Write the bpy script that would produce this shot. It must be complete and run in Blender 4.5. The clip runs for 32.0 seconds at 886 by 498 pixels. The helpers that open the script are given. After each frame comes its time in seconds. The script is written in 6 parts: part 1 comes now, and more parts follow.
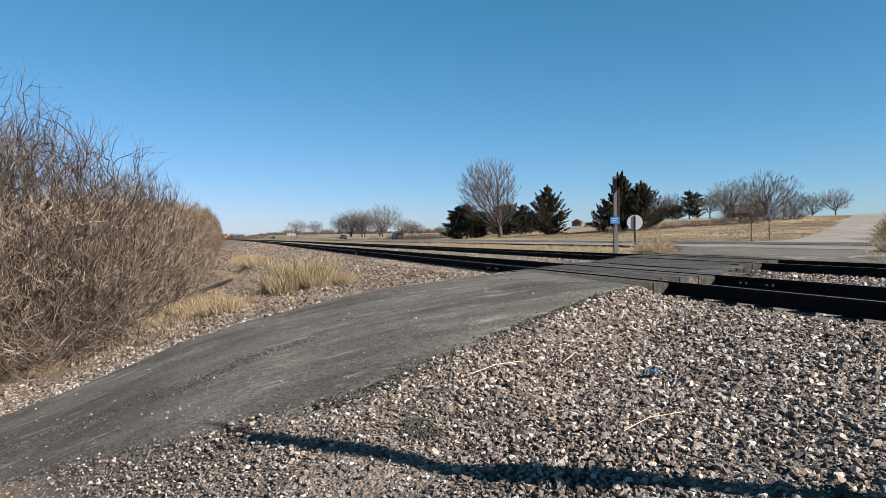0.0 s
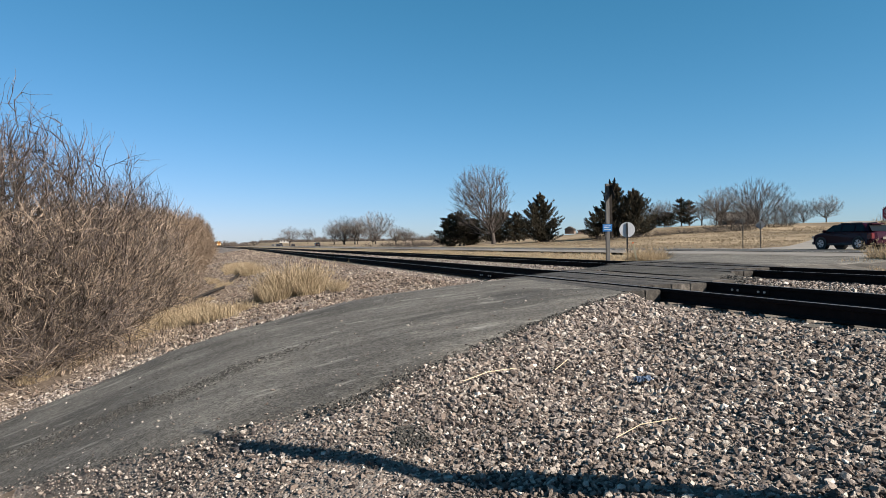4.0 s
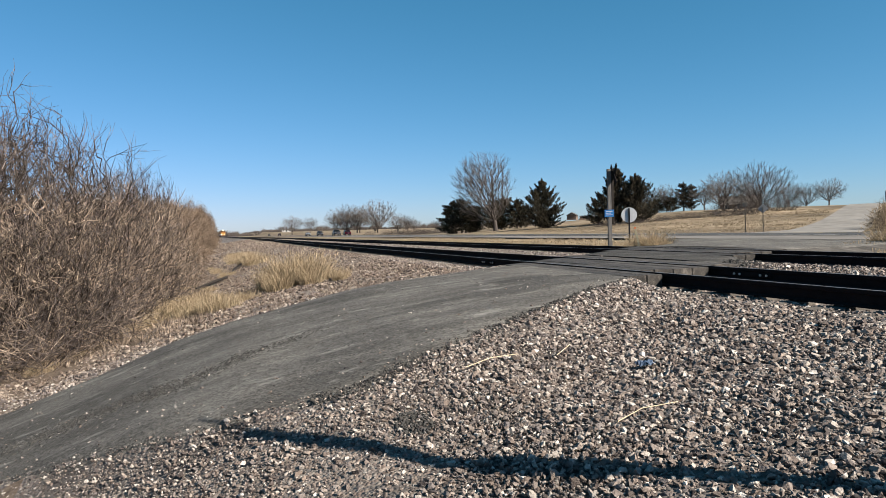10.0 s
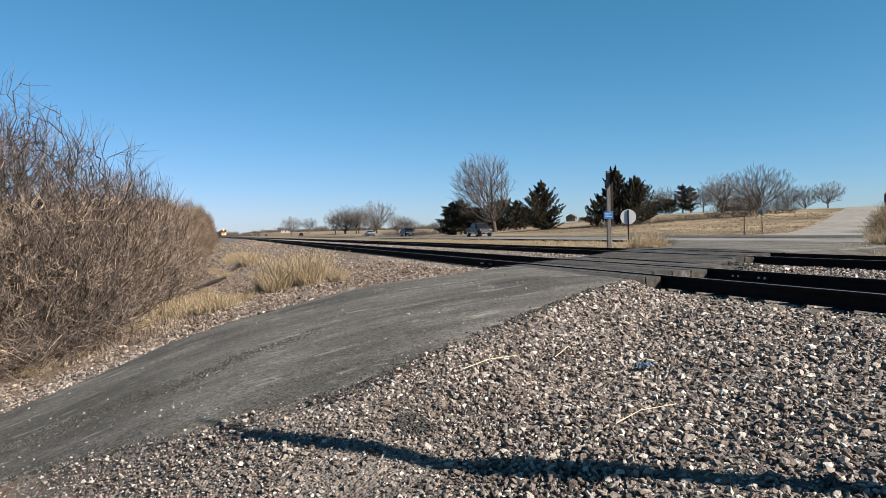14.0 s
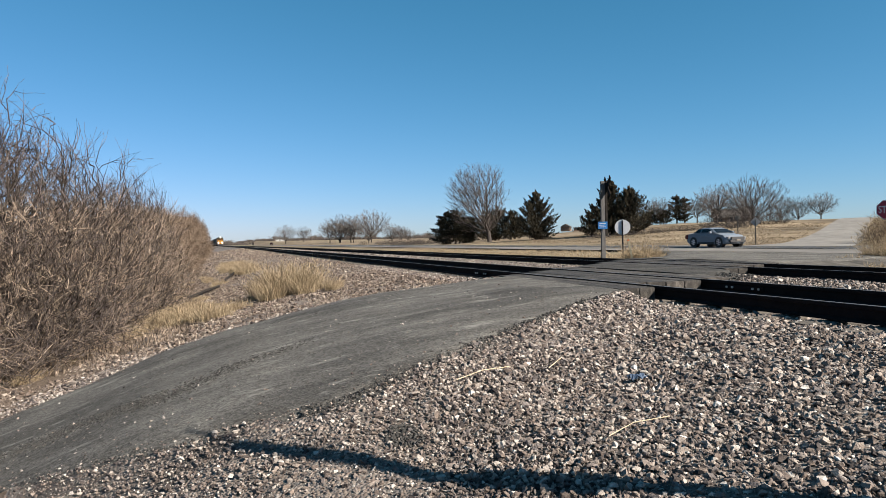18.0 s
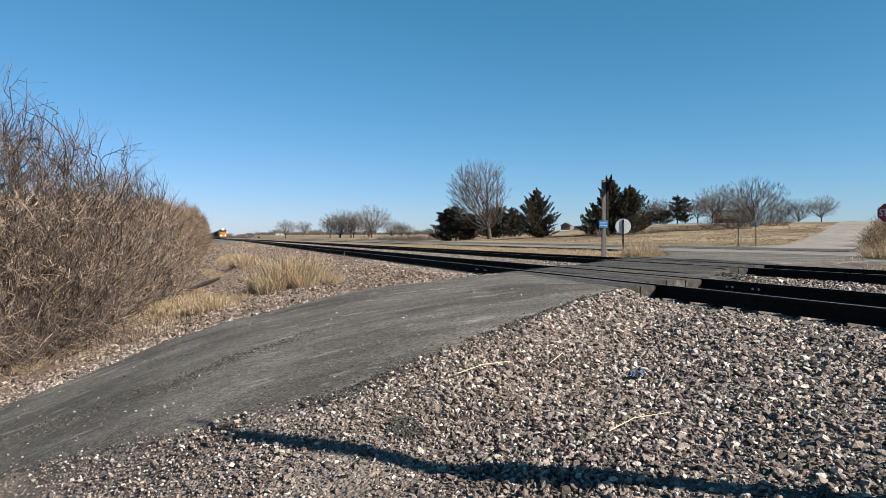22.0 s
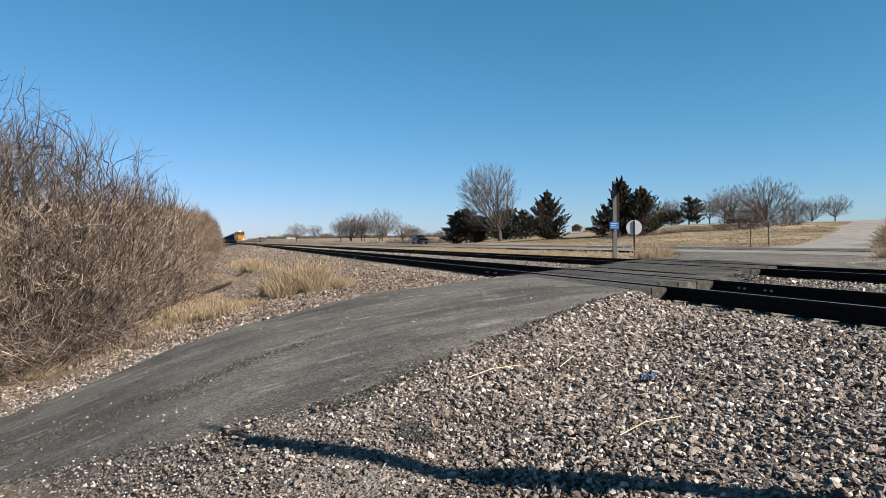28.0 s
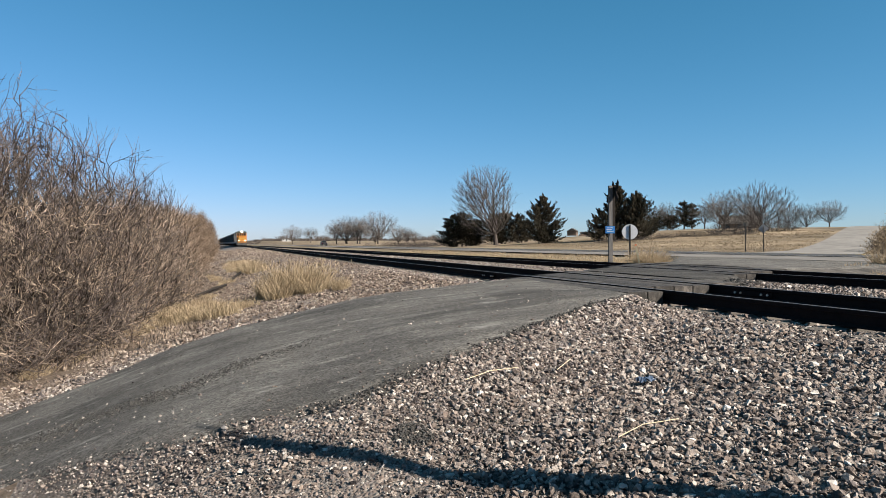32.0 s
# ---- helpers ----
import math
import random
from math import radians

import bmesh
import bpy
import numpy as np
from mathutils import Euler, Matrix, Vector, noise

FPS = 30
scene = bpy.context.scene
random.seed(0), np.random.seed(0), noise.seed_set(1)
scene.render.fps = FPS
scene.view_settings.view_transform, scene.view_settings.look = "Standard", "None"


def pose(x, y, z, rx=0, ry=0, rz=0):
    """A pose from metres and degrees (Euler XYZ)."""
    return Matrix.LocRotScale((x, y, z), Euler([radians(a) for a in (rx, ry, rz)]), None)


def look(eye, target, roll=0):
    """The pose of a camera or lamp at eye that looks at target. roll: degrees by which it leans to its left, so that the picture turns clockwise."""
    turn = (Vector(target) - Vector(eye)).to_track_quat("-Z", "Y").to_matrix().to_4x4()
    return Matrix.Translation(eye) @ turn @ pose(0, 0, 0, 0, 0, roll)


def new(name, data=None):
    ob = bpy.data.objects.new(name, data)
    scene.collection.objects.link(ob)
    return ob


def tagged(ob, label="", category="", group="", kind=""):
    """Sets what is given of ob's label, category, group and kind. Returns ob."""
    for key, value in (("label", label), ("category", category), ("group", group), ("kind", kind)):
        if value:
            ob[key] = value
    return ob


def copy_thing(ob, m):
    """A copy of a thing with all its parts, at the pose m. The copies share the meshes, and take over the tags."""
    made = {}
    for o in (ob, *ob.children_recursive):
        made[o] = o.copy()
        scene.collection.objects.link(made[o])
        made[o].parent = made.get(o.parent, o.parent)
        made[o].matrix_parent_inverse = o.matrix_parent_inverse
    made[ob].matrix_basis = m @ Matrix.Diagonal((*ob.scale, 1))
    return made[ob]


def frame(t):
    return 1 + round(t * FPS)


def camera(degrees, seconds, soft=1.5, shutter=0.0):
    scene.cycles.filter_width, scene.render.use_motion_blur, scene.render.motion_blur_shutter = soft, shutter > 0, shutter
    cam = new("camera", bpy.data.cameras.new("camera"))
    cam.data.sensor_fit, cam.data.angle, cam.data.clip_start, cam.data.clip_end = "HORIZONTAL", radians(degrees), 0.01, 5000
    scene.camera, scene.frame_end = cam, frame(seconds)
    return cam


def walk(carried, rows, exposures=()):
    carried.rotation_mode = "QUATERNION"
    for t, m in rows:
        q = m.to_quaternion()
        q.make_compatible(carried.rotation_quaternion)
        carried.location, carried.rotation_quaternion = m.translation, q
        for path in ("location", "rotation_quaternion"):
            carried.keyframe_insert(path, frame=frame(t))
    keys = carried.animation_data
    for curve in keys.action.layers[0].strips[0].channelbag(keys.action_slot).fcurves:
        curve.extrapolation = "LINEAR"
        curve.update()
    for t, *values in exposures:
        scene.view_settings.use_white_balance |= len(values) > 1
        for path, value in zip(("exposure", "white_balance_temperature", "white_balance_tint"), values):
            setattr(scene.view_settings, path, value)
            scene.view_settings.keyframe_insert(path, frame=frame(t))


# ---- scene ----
# World: +Y runs along the railway, +X across it towards the highway. EYE is the lens height.
EYE = 1.62
cam = camera(65.0, 32.0, soft=0.7)
PATH = [
    (0.0, -0.014, 0.010, 1.620, 17.24, -1.15, -0.88),
    (0.5, -0.008, 0.015, 1.627, 17.22, -1.11, -0.37),
    (1.0, -0.008, 0.012, 1.628, 17.69, -1.21, -1.29),
    (1.5, -0.011, 0.012, 1.621, 17.28, -1.36, -1.18),
    (2.0, -0.013, 0.009, 1.622, 17.12, -0.99, -1.00),
    (2.5, -0.011, 0.008, 1.622, 16.78, -1.02, -1.54),
    (3.0, -0.008, 0.009, 1.623, 16.72, -1.34, -1.19),
    (3.5, -0.012, 0.001, 1.623, 17.64, -0.64, -0.63),
    (4.0, -0.007, 0.007, 1.619, 17.82, -0.55, -0.92),
    (4.5, -0.003, 0.006, 1.617, 17.76, -0.82, -1.35),
    (6.5, 0.004, 0.008, 1.624, 18.11, -0.59, -1.28),
    (7.0, 0.005, 0.010, 1.622, 18.10, -1.53, -1.43),
    (7.5, 0.002, 0.007, 1.629, 17.32, -1.41, -1.84),
    (8.0, 0.007, 0.009, 1.619, 18.01, -1.45, -0.97),
    (8.5, -0.006, 0.004, 1.614, 18.36, -0.95, -1.38),
    (9.0, 0.001, -0.000, 1.616, 18.21, -1.48, -2.01),
    (9.5, 0.003, -0.000, 1.611, 17.91, -1.72, -1.30),
    (10.0, 0.002, -0.002, 1.614, 17.61, -1.57, -1.59),
    (10.5, 0.006, -0.006, 1.612, 18.03, -1.37, -1.85),
    (11.0, 0.015, 0.000, 1.626, 17.74, -1.52, -1.71),
    (11.5, 0.003, 0.000, 1.616, 18.18, -1.35, -0.77),
    (12.0, 0.003, 0.003, 1.617, 17.94, -1.09, -1.00),
    (12.5, -0.003, 0.008, 1.616, 17.73, -1.30, -1.15),
    (13.0, 0.006, -0.001, 1.617, 17.84, -1.55, -1.39),
    (13.5, 0.007, -0.005, 1.618, 17.62, -1.26, -1.45),
    (14.0, 0.005, 0.000, 1.614, 17.69, -1.48, -1.35),
    (14.5, 0.010, 0.002, 1.612, 17.64, -1.87, -1.13),
    (16.5, 0.015, 0.011, 1.618, 17.53, -1.26, -1.44),
    (17.0, 0.012, 0.010, 1.614, 17.64, -1.48, -1.15),
    (17.5, 0.016, 0.008, 1.613, 17.71, -1.17, -0.95),
    (18.0, 0.021, 0.014, 1.621, 18.14, -0.72, -1.12),
    (18.5, 0.017, 0.011, 1.615, 17.70, -0.62, -0.30),
    (19.0, 0.012, 0.015, 1.618, 17.68, -1.06, -0.66),
    (19.5, 0.005, 0.016, 1.616, 17.79, -1.07, -0.22),
    (20.0, 0.001, 0.015, 1.614, 17.06, -1.10, -0.34),
    (20.5, -0.005, 0.012, 1.611, 17.17, -0.68, -0.48),
    (21.0, -0.005, 0.006, 1.607, 16.89, -0.83, -0.15),
    (21.5, -0.006, 0.007, 1.606, 17.42, -1.22, -0.23),
    (22.0, -0.007, 0.010, 1.600, 18.15, -1.00, -0.18),
    (22.5, 0.000, 0.014, 1.611, 18.09, -0.85, -0.38),
    (23.0, 0.001, 0.013, 1.607, 18.42, -0.80, -0.15),
    (23.5, -0.009, 0.010, 1.600, 18.12, -1.14, 0.28),
    (24.0, 0.001, 0.014, 1.608, 18.48, -0.41, 0.24),
    (24.5, -0.013, 0.012, 1.606, 18.36, -0.47, 0.15),
    (25.0, -0.004, 0.008, 1.610, 17.68, -1.01, 0.12),
    (25.5, 0.000, 0.009, 1.606, 17.74, -0.87, -0.34),
    (27.5, 0.006, 0.009, 1.614, 17.83, -0.79, -0.14),
    (28.0, 0.007, 0.009, 1.612, 17.27, -0.78, -0.64),
    (28.5, 0.006, 0.003, 1.607, 16.95, -0.68, -0.39),
    (29.0, 0.006, 0.012, 1.617, 17.29, -0.68, -0.45),
    (29.5, -0.003, 0.012, 1.609, 17.97, -0.46, -0.36),
    (30.0, -0.003, 0.013, 1.612, 17.93, -0.89, -0.33),
    (30.5, -0.011, 0.015, 1.611, 18.16, -0.65, -0.10),
    (31.0, -0.019, 0.012, 1.608, 18.17, -0.25, -0.03),
    (31.5, -0.015, 0.012, 1.615, 17.79, -0.60, -0.45),
    (32.0, -0.019, 0.007, 1.602, 17.64, -0.51, -0.28),
]

walk(cam, [(t, pose(x, y, z, 90 + pitch, 0, -yaw) @ pose(0, 0, 0, 0, 0, roll))
           for t, x, y, z, yaw, pitch, roll in PATH])

# ---------------------------------------------------------------- light
SUN_AZ, SUN_EL = radians(138), radians(33)
world = bpy.data.worlds.new("world")
scene.world = world
world.use_nodes = True
wn = world.node_tree.nodes
sky = wn.new("ShaderNodeTexSky")
sky.sky_type = "NISHITA"
sky.sun_disc = False
sky.sun_elevation, sky.sun_rotation = SUN_EL, SUN_AZ
sky.altitude, sky.air_density, sky.dust_density, sky.ozone_density = 600, 0.8, 0.45, 3.5
wn["Background"].inputs["Strength"].default_value = 0.0592
# clear winter air: the zenith deep blue, the horizon pale
apart, joined = wn.new("ShaderNodeSeparateColor"), wn.new("ShaderNodeCombineColor")
world.node_tree.links.new(sky.outputs["Color"], apart.inputs["Color"])
for band, gain, power, scale_in, top in (("Red", 8.09, 1.27, 0.0855, 9.5), ("Green", 4.83, 0.77, 0.1174, 20.4), ("Blue", 5.63, 0.865, 0.1277, 20.4)):
    a = wn.new("ShaderNodeMath")
    a.operation = "MULTIPLY"
    a.inputs[1].default_value = scale_in
    b = wn.new("ShaderNodeMath")
    b.operation = "POWER"
    b.inputs[1].default_value = power
    c = wn.new("ShaderNodeMath")
    c.operation = "MULTIPLY"
    c.inputs[1].default_value = gain
    d = wn.new("ShaderNodeMath")
    d.operation = "MINIMUM"
    d.inputs[1].default_value = top
    world.node_tree.links.new(apart.outputs[band], a.inputs[0])
    for p, q in ((a, b), (b, c), (c, d)):
        world.node_tree.links.new(p.outputs[0], q.inputs[0])
    world.node_tree.links.new(d.outputs[0], joined.inputs[band])
world.node_tree.links.new(joined.outputs["Color"], wn["Background"].inputs["Color"])
sun_data = bpy.data.lights.new("sun", "SUN")
sun_data.energy, sun_data.angle, sun_data.color = 5.0, radians(0.55), (1.0, 0.905, 0.79)
sun = new("sun", sun_data)
sun_dir = Vector((math.sin(SUN_AZ) * math.cos(SUN_EL), math.cos(SUN_AZ) * math.cos(SUN_EL), math.sin(SUN_EL)))
sun.matrix_world = look(sun_dir * 60, (0, 0, 0))
scene.view_settings.exposure = 1.506


# ---------------------------------------------------------------- materials
def surf(name, colors, scale=4.0, rough=0.85, bump=0.3, bump_scale=None, metal=0.0, stretch=(1, 1, 1),
         big=0.0, big_scale=0.3, vary=0.0, island=False, spec=0.4, detail=6.0, trans=0.0):
    """A noise-mottled surface: colours along a ramp, broad stains on top, fine relief."""
    m = bpy.data.materials.new(name)
    m.use_nodes = True
    nt = m.node_tree
    n, l = nt.nodes, nt.links
    bsdf = n["Principled BSDF"]
    co = n.new("ShaderNodeTexCoord")
    mp = n.new("ShaderNodeMapping")
    mp.inputs["Scale"].default_value = stretch
    l.new(co.outputs["Object"], mp.inputs["Vector"])
    tex = n.new("ShaderNodeTexNoise")
    tex.inputs["Scale"].default_value, tex.inputs["Detail"].default_value = scale, detail
    tex.inputs["Roughness"].default_value = 0.65
    l.new(mp.outputs["Vector"], tex.inputs["Vector"])
    ramp = n.new("ShaderNodeValToRGB")
    el = ramp.color_ramp.elements
    while len(el) < len(colors):
        el.new(0.5)
    for i, c in enumerate(colors):
        el[i].position = 0.28 + 0.44 * i / max(1, len(colors) - 1)
        el[i].color = (*c, 1)
    l.new(tex.outputs["Fac"], ramp.inputs["Fac"])
    out = ramp.outputs["Color"]
    if vary:
        src = n.new("ShaderNodeNewGeometry") if island else n.new("ShaderNodeObjectInfo")
        val = src.outputs["Random Per Island"] if island else src.outputs["Random"]
        mr = n.new("ShaderNodeMapRange")
        mr.inputs["To Min"].default_value, mr.inputs["To Max"].default_value = 1 - vary, 1 + vary
        l.new(val, mr.inputs["Value"])
        hs = n.new("ShaderNodeHueSaturation")
        l.new(mr.outputs["Result"], hs.inputs["Value"])
        l.new(out, hs.inputs["Color"])
        out = hs.outputs["Color"]
    if big:
        t2 = n.new("ShaderNodeTexNoise")
        t2.inputs["Scale"].default_value, t2.inputs["Detail"].default_value = big_scale, 4.0
        l.new(mp.outputs["Vector"], t2.inputs["Vector"])
        mr2 = n.new("ShaderNodeMapRange")
        mr2.inputs["From Min"].default_value, mr2.inputs["From Max"].default_value = 0.3, 0.7
        mr2.inputs["To Min"].default_value, mr2.inputs["To Max"].default_value = 1 - big, 1 + big
        l.new(t2.outputs["Fac"], mr2.inputs["Value"])
        h2 = n.new("ShaderNodeHueSaturation")
        l.new(mr2.outputs["Result"], h2.inputs["Value"])
        l.new(out, h2.inputs["Color"])
        out = h2.outputs["Color"]
    l.new(out, bsdf.inputs["Base Color"])
    bsdf.inputs["Roughness"].default_value = rough
    bsdf.inputs["Metallic"].default_value = metal
    bsdf.inputs["Specular IOR Level"].default_value = spec
    if trans:
        thin, mixed = n.new("ShaderNodeBsdfTranslucent"), n.new("ShaderNodeMixShader")
        l.new(out, thin.inputs["Color"])
        mixed.inputs["Fac"].default_value = trans
        l.new(bsdf.outputs["BSDF"], mixed.inputs[1])
        l.new(thin.outputs["BSDF"], mixed.inputs[2])
        l.new(mixed.outputs["Shader"], n["Material Output"].inputs["Surface"])
    if bump:
        bt = n.new("ShaderNodeTexNoise")
        bt.inputs["Scale"].default_value = bump_scale or scale * 3
        bt.inputs["Detail"].default_value = 5.0
        l.new(mp.outputs["Vector"], bt.inputs["Vector"])
        bp = n.new("ShaderNodeBump")
        bp.inputs["Strength"].default_value, bp.inputs["Distance"].default_value = bump, 0.02
        l.new(bt.outputs["Fac"], bp.inputs["Height"])
        l.new(bp.outputs["Normal"], bsdf.inputs["Normal"])
    return m


def plain(name, color, rough=0.5, metal=0.0, glow=0.0, spec=0.5):
    m = bpy.data.materials.new(name)
    m.use_nodes = True
    b = m.node_tree.nodes["Principled BSDF"]
    b.inputs["Base Color"].default_value = (*color, 1)
    b.inputs["Roughness"].default_value, b.inputs["Metallic"].default_value = rough, metal
    b.inputs["Specular IOR Level"].default_value = spec
    if glow:
        b.inputs["Emission Color"].default_value = (*color, 1)
        b.inputs["Emission Strength"].default_value = glow
    return m


def gravel_mat(name, cell, colors, dark, bump=1.0, patch=None):
    """Packed stones: a cell pattern gives each stone its tone, its joints are sunk."""
    m = bpy.data.materials.new(name)
    m.use_nodes = True
    n, l = m.node_tree.nodes, m.node_tree.links
    bsdf = n["Principled BSDF"]
    co = n.new("ShaderNodeTexCoord")
    v1 = n.new("ShaderNodeTexVoronoi")
    v1.inputs["Scale"].default_value = 1.0 / cell
    l.new(co.outputs["Object"], v1.inputs["Vector"])
    ramp = n.new("ShaderNodeValToRGB")
    ramp.color_ramp.interpolation = "CONSTANT"
    el = ramp.color_ramp.elements
    while len(el) < len(colors):
        el.new(0.5)
    for i, c in enumerate(colors):
        el[i].position = i / len(colors)
        el[i].color = (*c, 1)
    sep = n.new("ShaderNodeSeparateColor")
    l.new(v1.outputs["Color"], sep.inputs["Color"])
    l.new(sep.outputs["Red"], ramp.inputs["Fac"])
    noi = n.new("ShaderNodeTexNoise")
    noi.inputs["Scale"].default_value, noi.inputs["Detail"].default_value = 0.9, 6.0
    l.new(co.outputs["Object"], noi.inputs["Vector"])
    mr = n.new("ShaderNodeMapRange")
    mr.inputs["From Min"].default_value, mr.inputs["From Max"].default_value = 0.35, 0.68
    mr.inputs["To Min"].default_value, mr.inputs["To Max"].default_value = 0.0, 0.85
    l.new(noi.outputs["Fac"], mr.inputs["Value"])
    mix = n.new("ShaderNodeMix")
    mix.data_type = "RGBA"
    l.new(mr.outputs["Result"], mix.inputs["Factor"])
    l.new(ramp.outputs["Color"], mix.inputs["A"])
    mix.inputs["B"].default_value = (*dark, 1)
    l.new(mix.outputs["Result"], bsdf.inputs["Base Color"])
    bsdf.inputs["Roughness"].default_value = 0.9
    bsdf.inputs["Specular IOR Level"].default_value = 0.25
    bp = n.new("ShaderNodeBump")
    bp.inputs["Strength"].default_value, bp.inputs["Distance"].default_value = bump, cell * 0.6
    bp.invert = True
    l.new(v1.outputs["Distance"], bp.inputs["Height"])
    l.new(bp.outputs["Normal"], bsdf.inputs["Normal"])
    return m


STONE = [(0.1625, 0.1401, 0.1217), (0.09044, 0.08364, 0.07888), (0.1986, 0.1625, 0.1353), (0.1312, 0.1176, 0.1108), (0.1537, 0.1176, 0.09928), (0.2346, 0.2074, 0.1809)]
# the bed's dark mix colour deepens the shade in gaps between loose stones
m_bed = gravel_mat("ballast_bed", 0.024, STONE, (0.0272, 0.02312, 0.0204), 1.0)
m_grass = surf("dry_grass", [(0.105, 0.083, 0.052), (0.165, 0.133, 0.087), (0.215, 0.178, 0.122)], 1.6, 0.95, 0.6, 9.0, big=0.22, big_scale=0.07, spec=0.1)
# broad tone patches stand for tree shadows and ditch strips on the field
m_field = surf("dry_field", [(0.070, 0.052, 0.034), (0.150, 0.117, 0.079), (0.225, 0.183, 0.128)], 0.35, 0.95, 0.6, 3.0, big=0.5, big_scale=0.06, stretch=(1, 1, 1), spec=0.1, detail=9)
m_lot = surf("worn_gravel_lot", [(0.034, 0.031, 0.028), (0.062, 0.057, 0.051), (0.100, 0.092, 0.081)], 2.0, 0.95, 0.6, 30.0, big=0.3, big_scale=0.5, spec=0.1)
m_dirt = surf("brushy_dirt", [(0.0578, 0.04284, 0.03196), (0.1054, 0.08092, 0.0612), (0.1564, 0.1224, 0.09384)], 5.0, 0.95, 0.8, 20.0, big=0.2, big_scale=0.4, spec=0.1)


def road_mat(name, k=1.0):
    """Worn chip-seal: broad stains, streaks along the wheel paths, pale and dark chips."""
    m = surf(name, [(0.050 * k, 0.047 * k, 0.043 * k), (0.075 * k, 0.071 * k, 0.064 * k), (0.108 * k, 0.102 * k, 0.091 * k)], 1.6, 0.93, 0.9, 75.0, stretch=(0.35, 1.0, 1.0), big=0.2, big_scale=0.7, spec=0.2, detail=10)
    n, l = m.node_tree.nodes, m.node_tree.links
    bsdf = n["Principled BSDF"]
    src = bsdf.inputs["Base Color"].links[0].from_socket
    co = n.new("ShaderNodeTexCoord")
    mp = n.new("ShaderNodeMapping")
    mp.inputs["Scale"].default_value = (0.16, 0.8, 1.0)
    mp.inputs["Rotation"].default_value = (0, 0, 0.12)
    l.new(co.outputs["Object"], mp.inputs["Vector"])
    st = n.new("ShaderNodeTexNoise")
    st.inputs["Scale"].default_value, st.inputs["Detail"].default_value, st.inputs["Roughness"].default_value = 2.0, 6.0, 0.6
    l.new(mp.outputs["Vector"], st.inputs["Vector"])
    r1 = n.new("ShaderNodeMapRange")
    r1.inputs["From Min"].default_value, r1.inputs["From Max"].default_value = 0.36, 0.68
    r1.inputs["To Min"].default_value, r1.inputs["To Max"].default_value = 0.72, 1.5
    l.new(st.outputs["Fac"], r1.inputs["Value"])
    hs = n.new("ShaderNodeHueSaturation")
    l.new(r1.outputs["Result"], hs.inputs["Value"])
    l.new(src, hs.inputs["Color"])
    vo = n.new("ShaderNodeTexVoronoi")
    vo.inputs["Scale"].default_value = 55.0
    l.new(co.outputs["Object"], vo.inputs["Vector"])
    sp = n.new("ShaderNodeSeparateColor")
    l.new(vo.outputs["Color"], sp.inputs["Color"])
    r2 = n.new("ShaderNodeMapRange")
    r2.inputs["From Min"].default_value, r2.inputs["From Max"].default_value = 0.0, 1.0
    r2.inputs["To Min"].default_value, r2.inputs["To Max"].default_value = 0.5, 1.6
    l.new(sp.outputs["Red"], r2.inputs["Value"])
    h2 = n.new("ShaderNodeHueSaturation")
    l.new(r2.outputs["Result"], h2.inputs["Value"])
    l.new(hs.outputs["Color"], h2.inputs["Color"])
    # pale scuffs and dust flecks, drawn out along the road
    m3 = n.new("ShaderNodeMapping")
    m3.inputs["Scale"].default_value = (0.9, 2.2, 1.0)
    m3.inputs["Rotation"].default_value = (0, 0, -0.15)
    l.new(co.outputs["Object"], m3.inputs["Vector"])
    t3 = n.new("ShaderNodeTexNoise")
    t3.inputs["Scale"].default_value, t3.inputs["Detail"].default_value, t3.inputs["Roughness"].default_value = 1.6, 8.0, 0.75
    l.new(m3.outputs["Vector"], t3.inputs["Vector"])
    r3 = n.new("ShaderNodeMapRange")
    r3.inputs["From Min"].default_value, r3.inputs["From Max"].default_value = 0.56, 0.68
    r3.inputs["To Min"].default_value, r3.inputs["To Max"].default_value = 0.0, 0.9
    l.new(t3.outputs["Fac"], r3.inputs["Value"])
    mx = n.new("ShaderNodeMix")
    mx.data_type = "RGBA"
    mx.inputs["B"].default_value = (0.235 * k, 0.226 * k, 0.205 * k, 1)
    l.new(r3.outputs["Result"], mx.inputs["Factor"])
    l.new(h2.outputs["Color"], mx.inputs["A"])
    l.new(mx.outputs["Result"], bsdf.inputs["Base Color"])
    return m


m_road = road_mat("worn_asphalt", 0.93)
m_tar = road_mat("dark_asphalt", 0.46)
m_apron = road_mat("grey_asphalt", 0.95)
m_hwy = surf("highway_asphalt", [(0.0238, 0.0238, 0.0238), (0.03944, 0.03944, 0.03944)], 3.0, 0.85, 0.4, 60.0, big=0.15)
m_gravelroad = surf("pale_gravel_road", [(0.120, 0.113, 0.102), (0.165, 0.156, 0.142), (0.205, 0.195, 0.178)], 0.8, 0.95, 0.5, 12.0, big=0.14, big_scale=0.2, spec=0.15)
m_shoulder = surf("pale_shoulder_gravel", [(0.095, 0.089, 0.081), (0.135, 0.127, 0.117), (0.180, 0.169, 0.155)], 1.5, 0.95, 0.5, 12.0, stretch=(1, 0.25, 1), big=0.3, big_scale=0.35, spec=0.15)


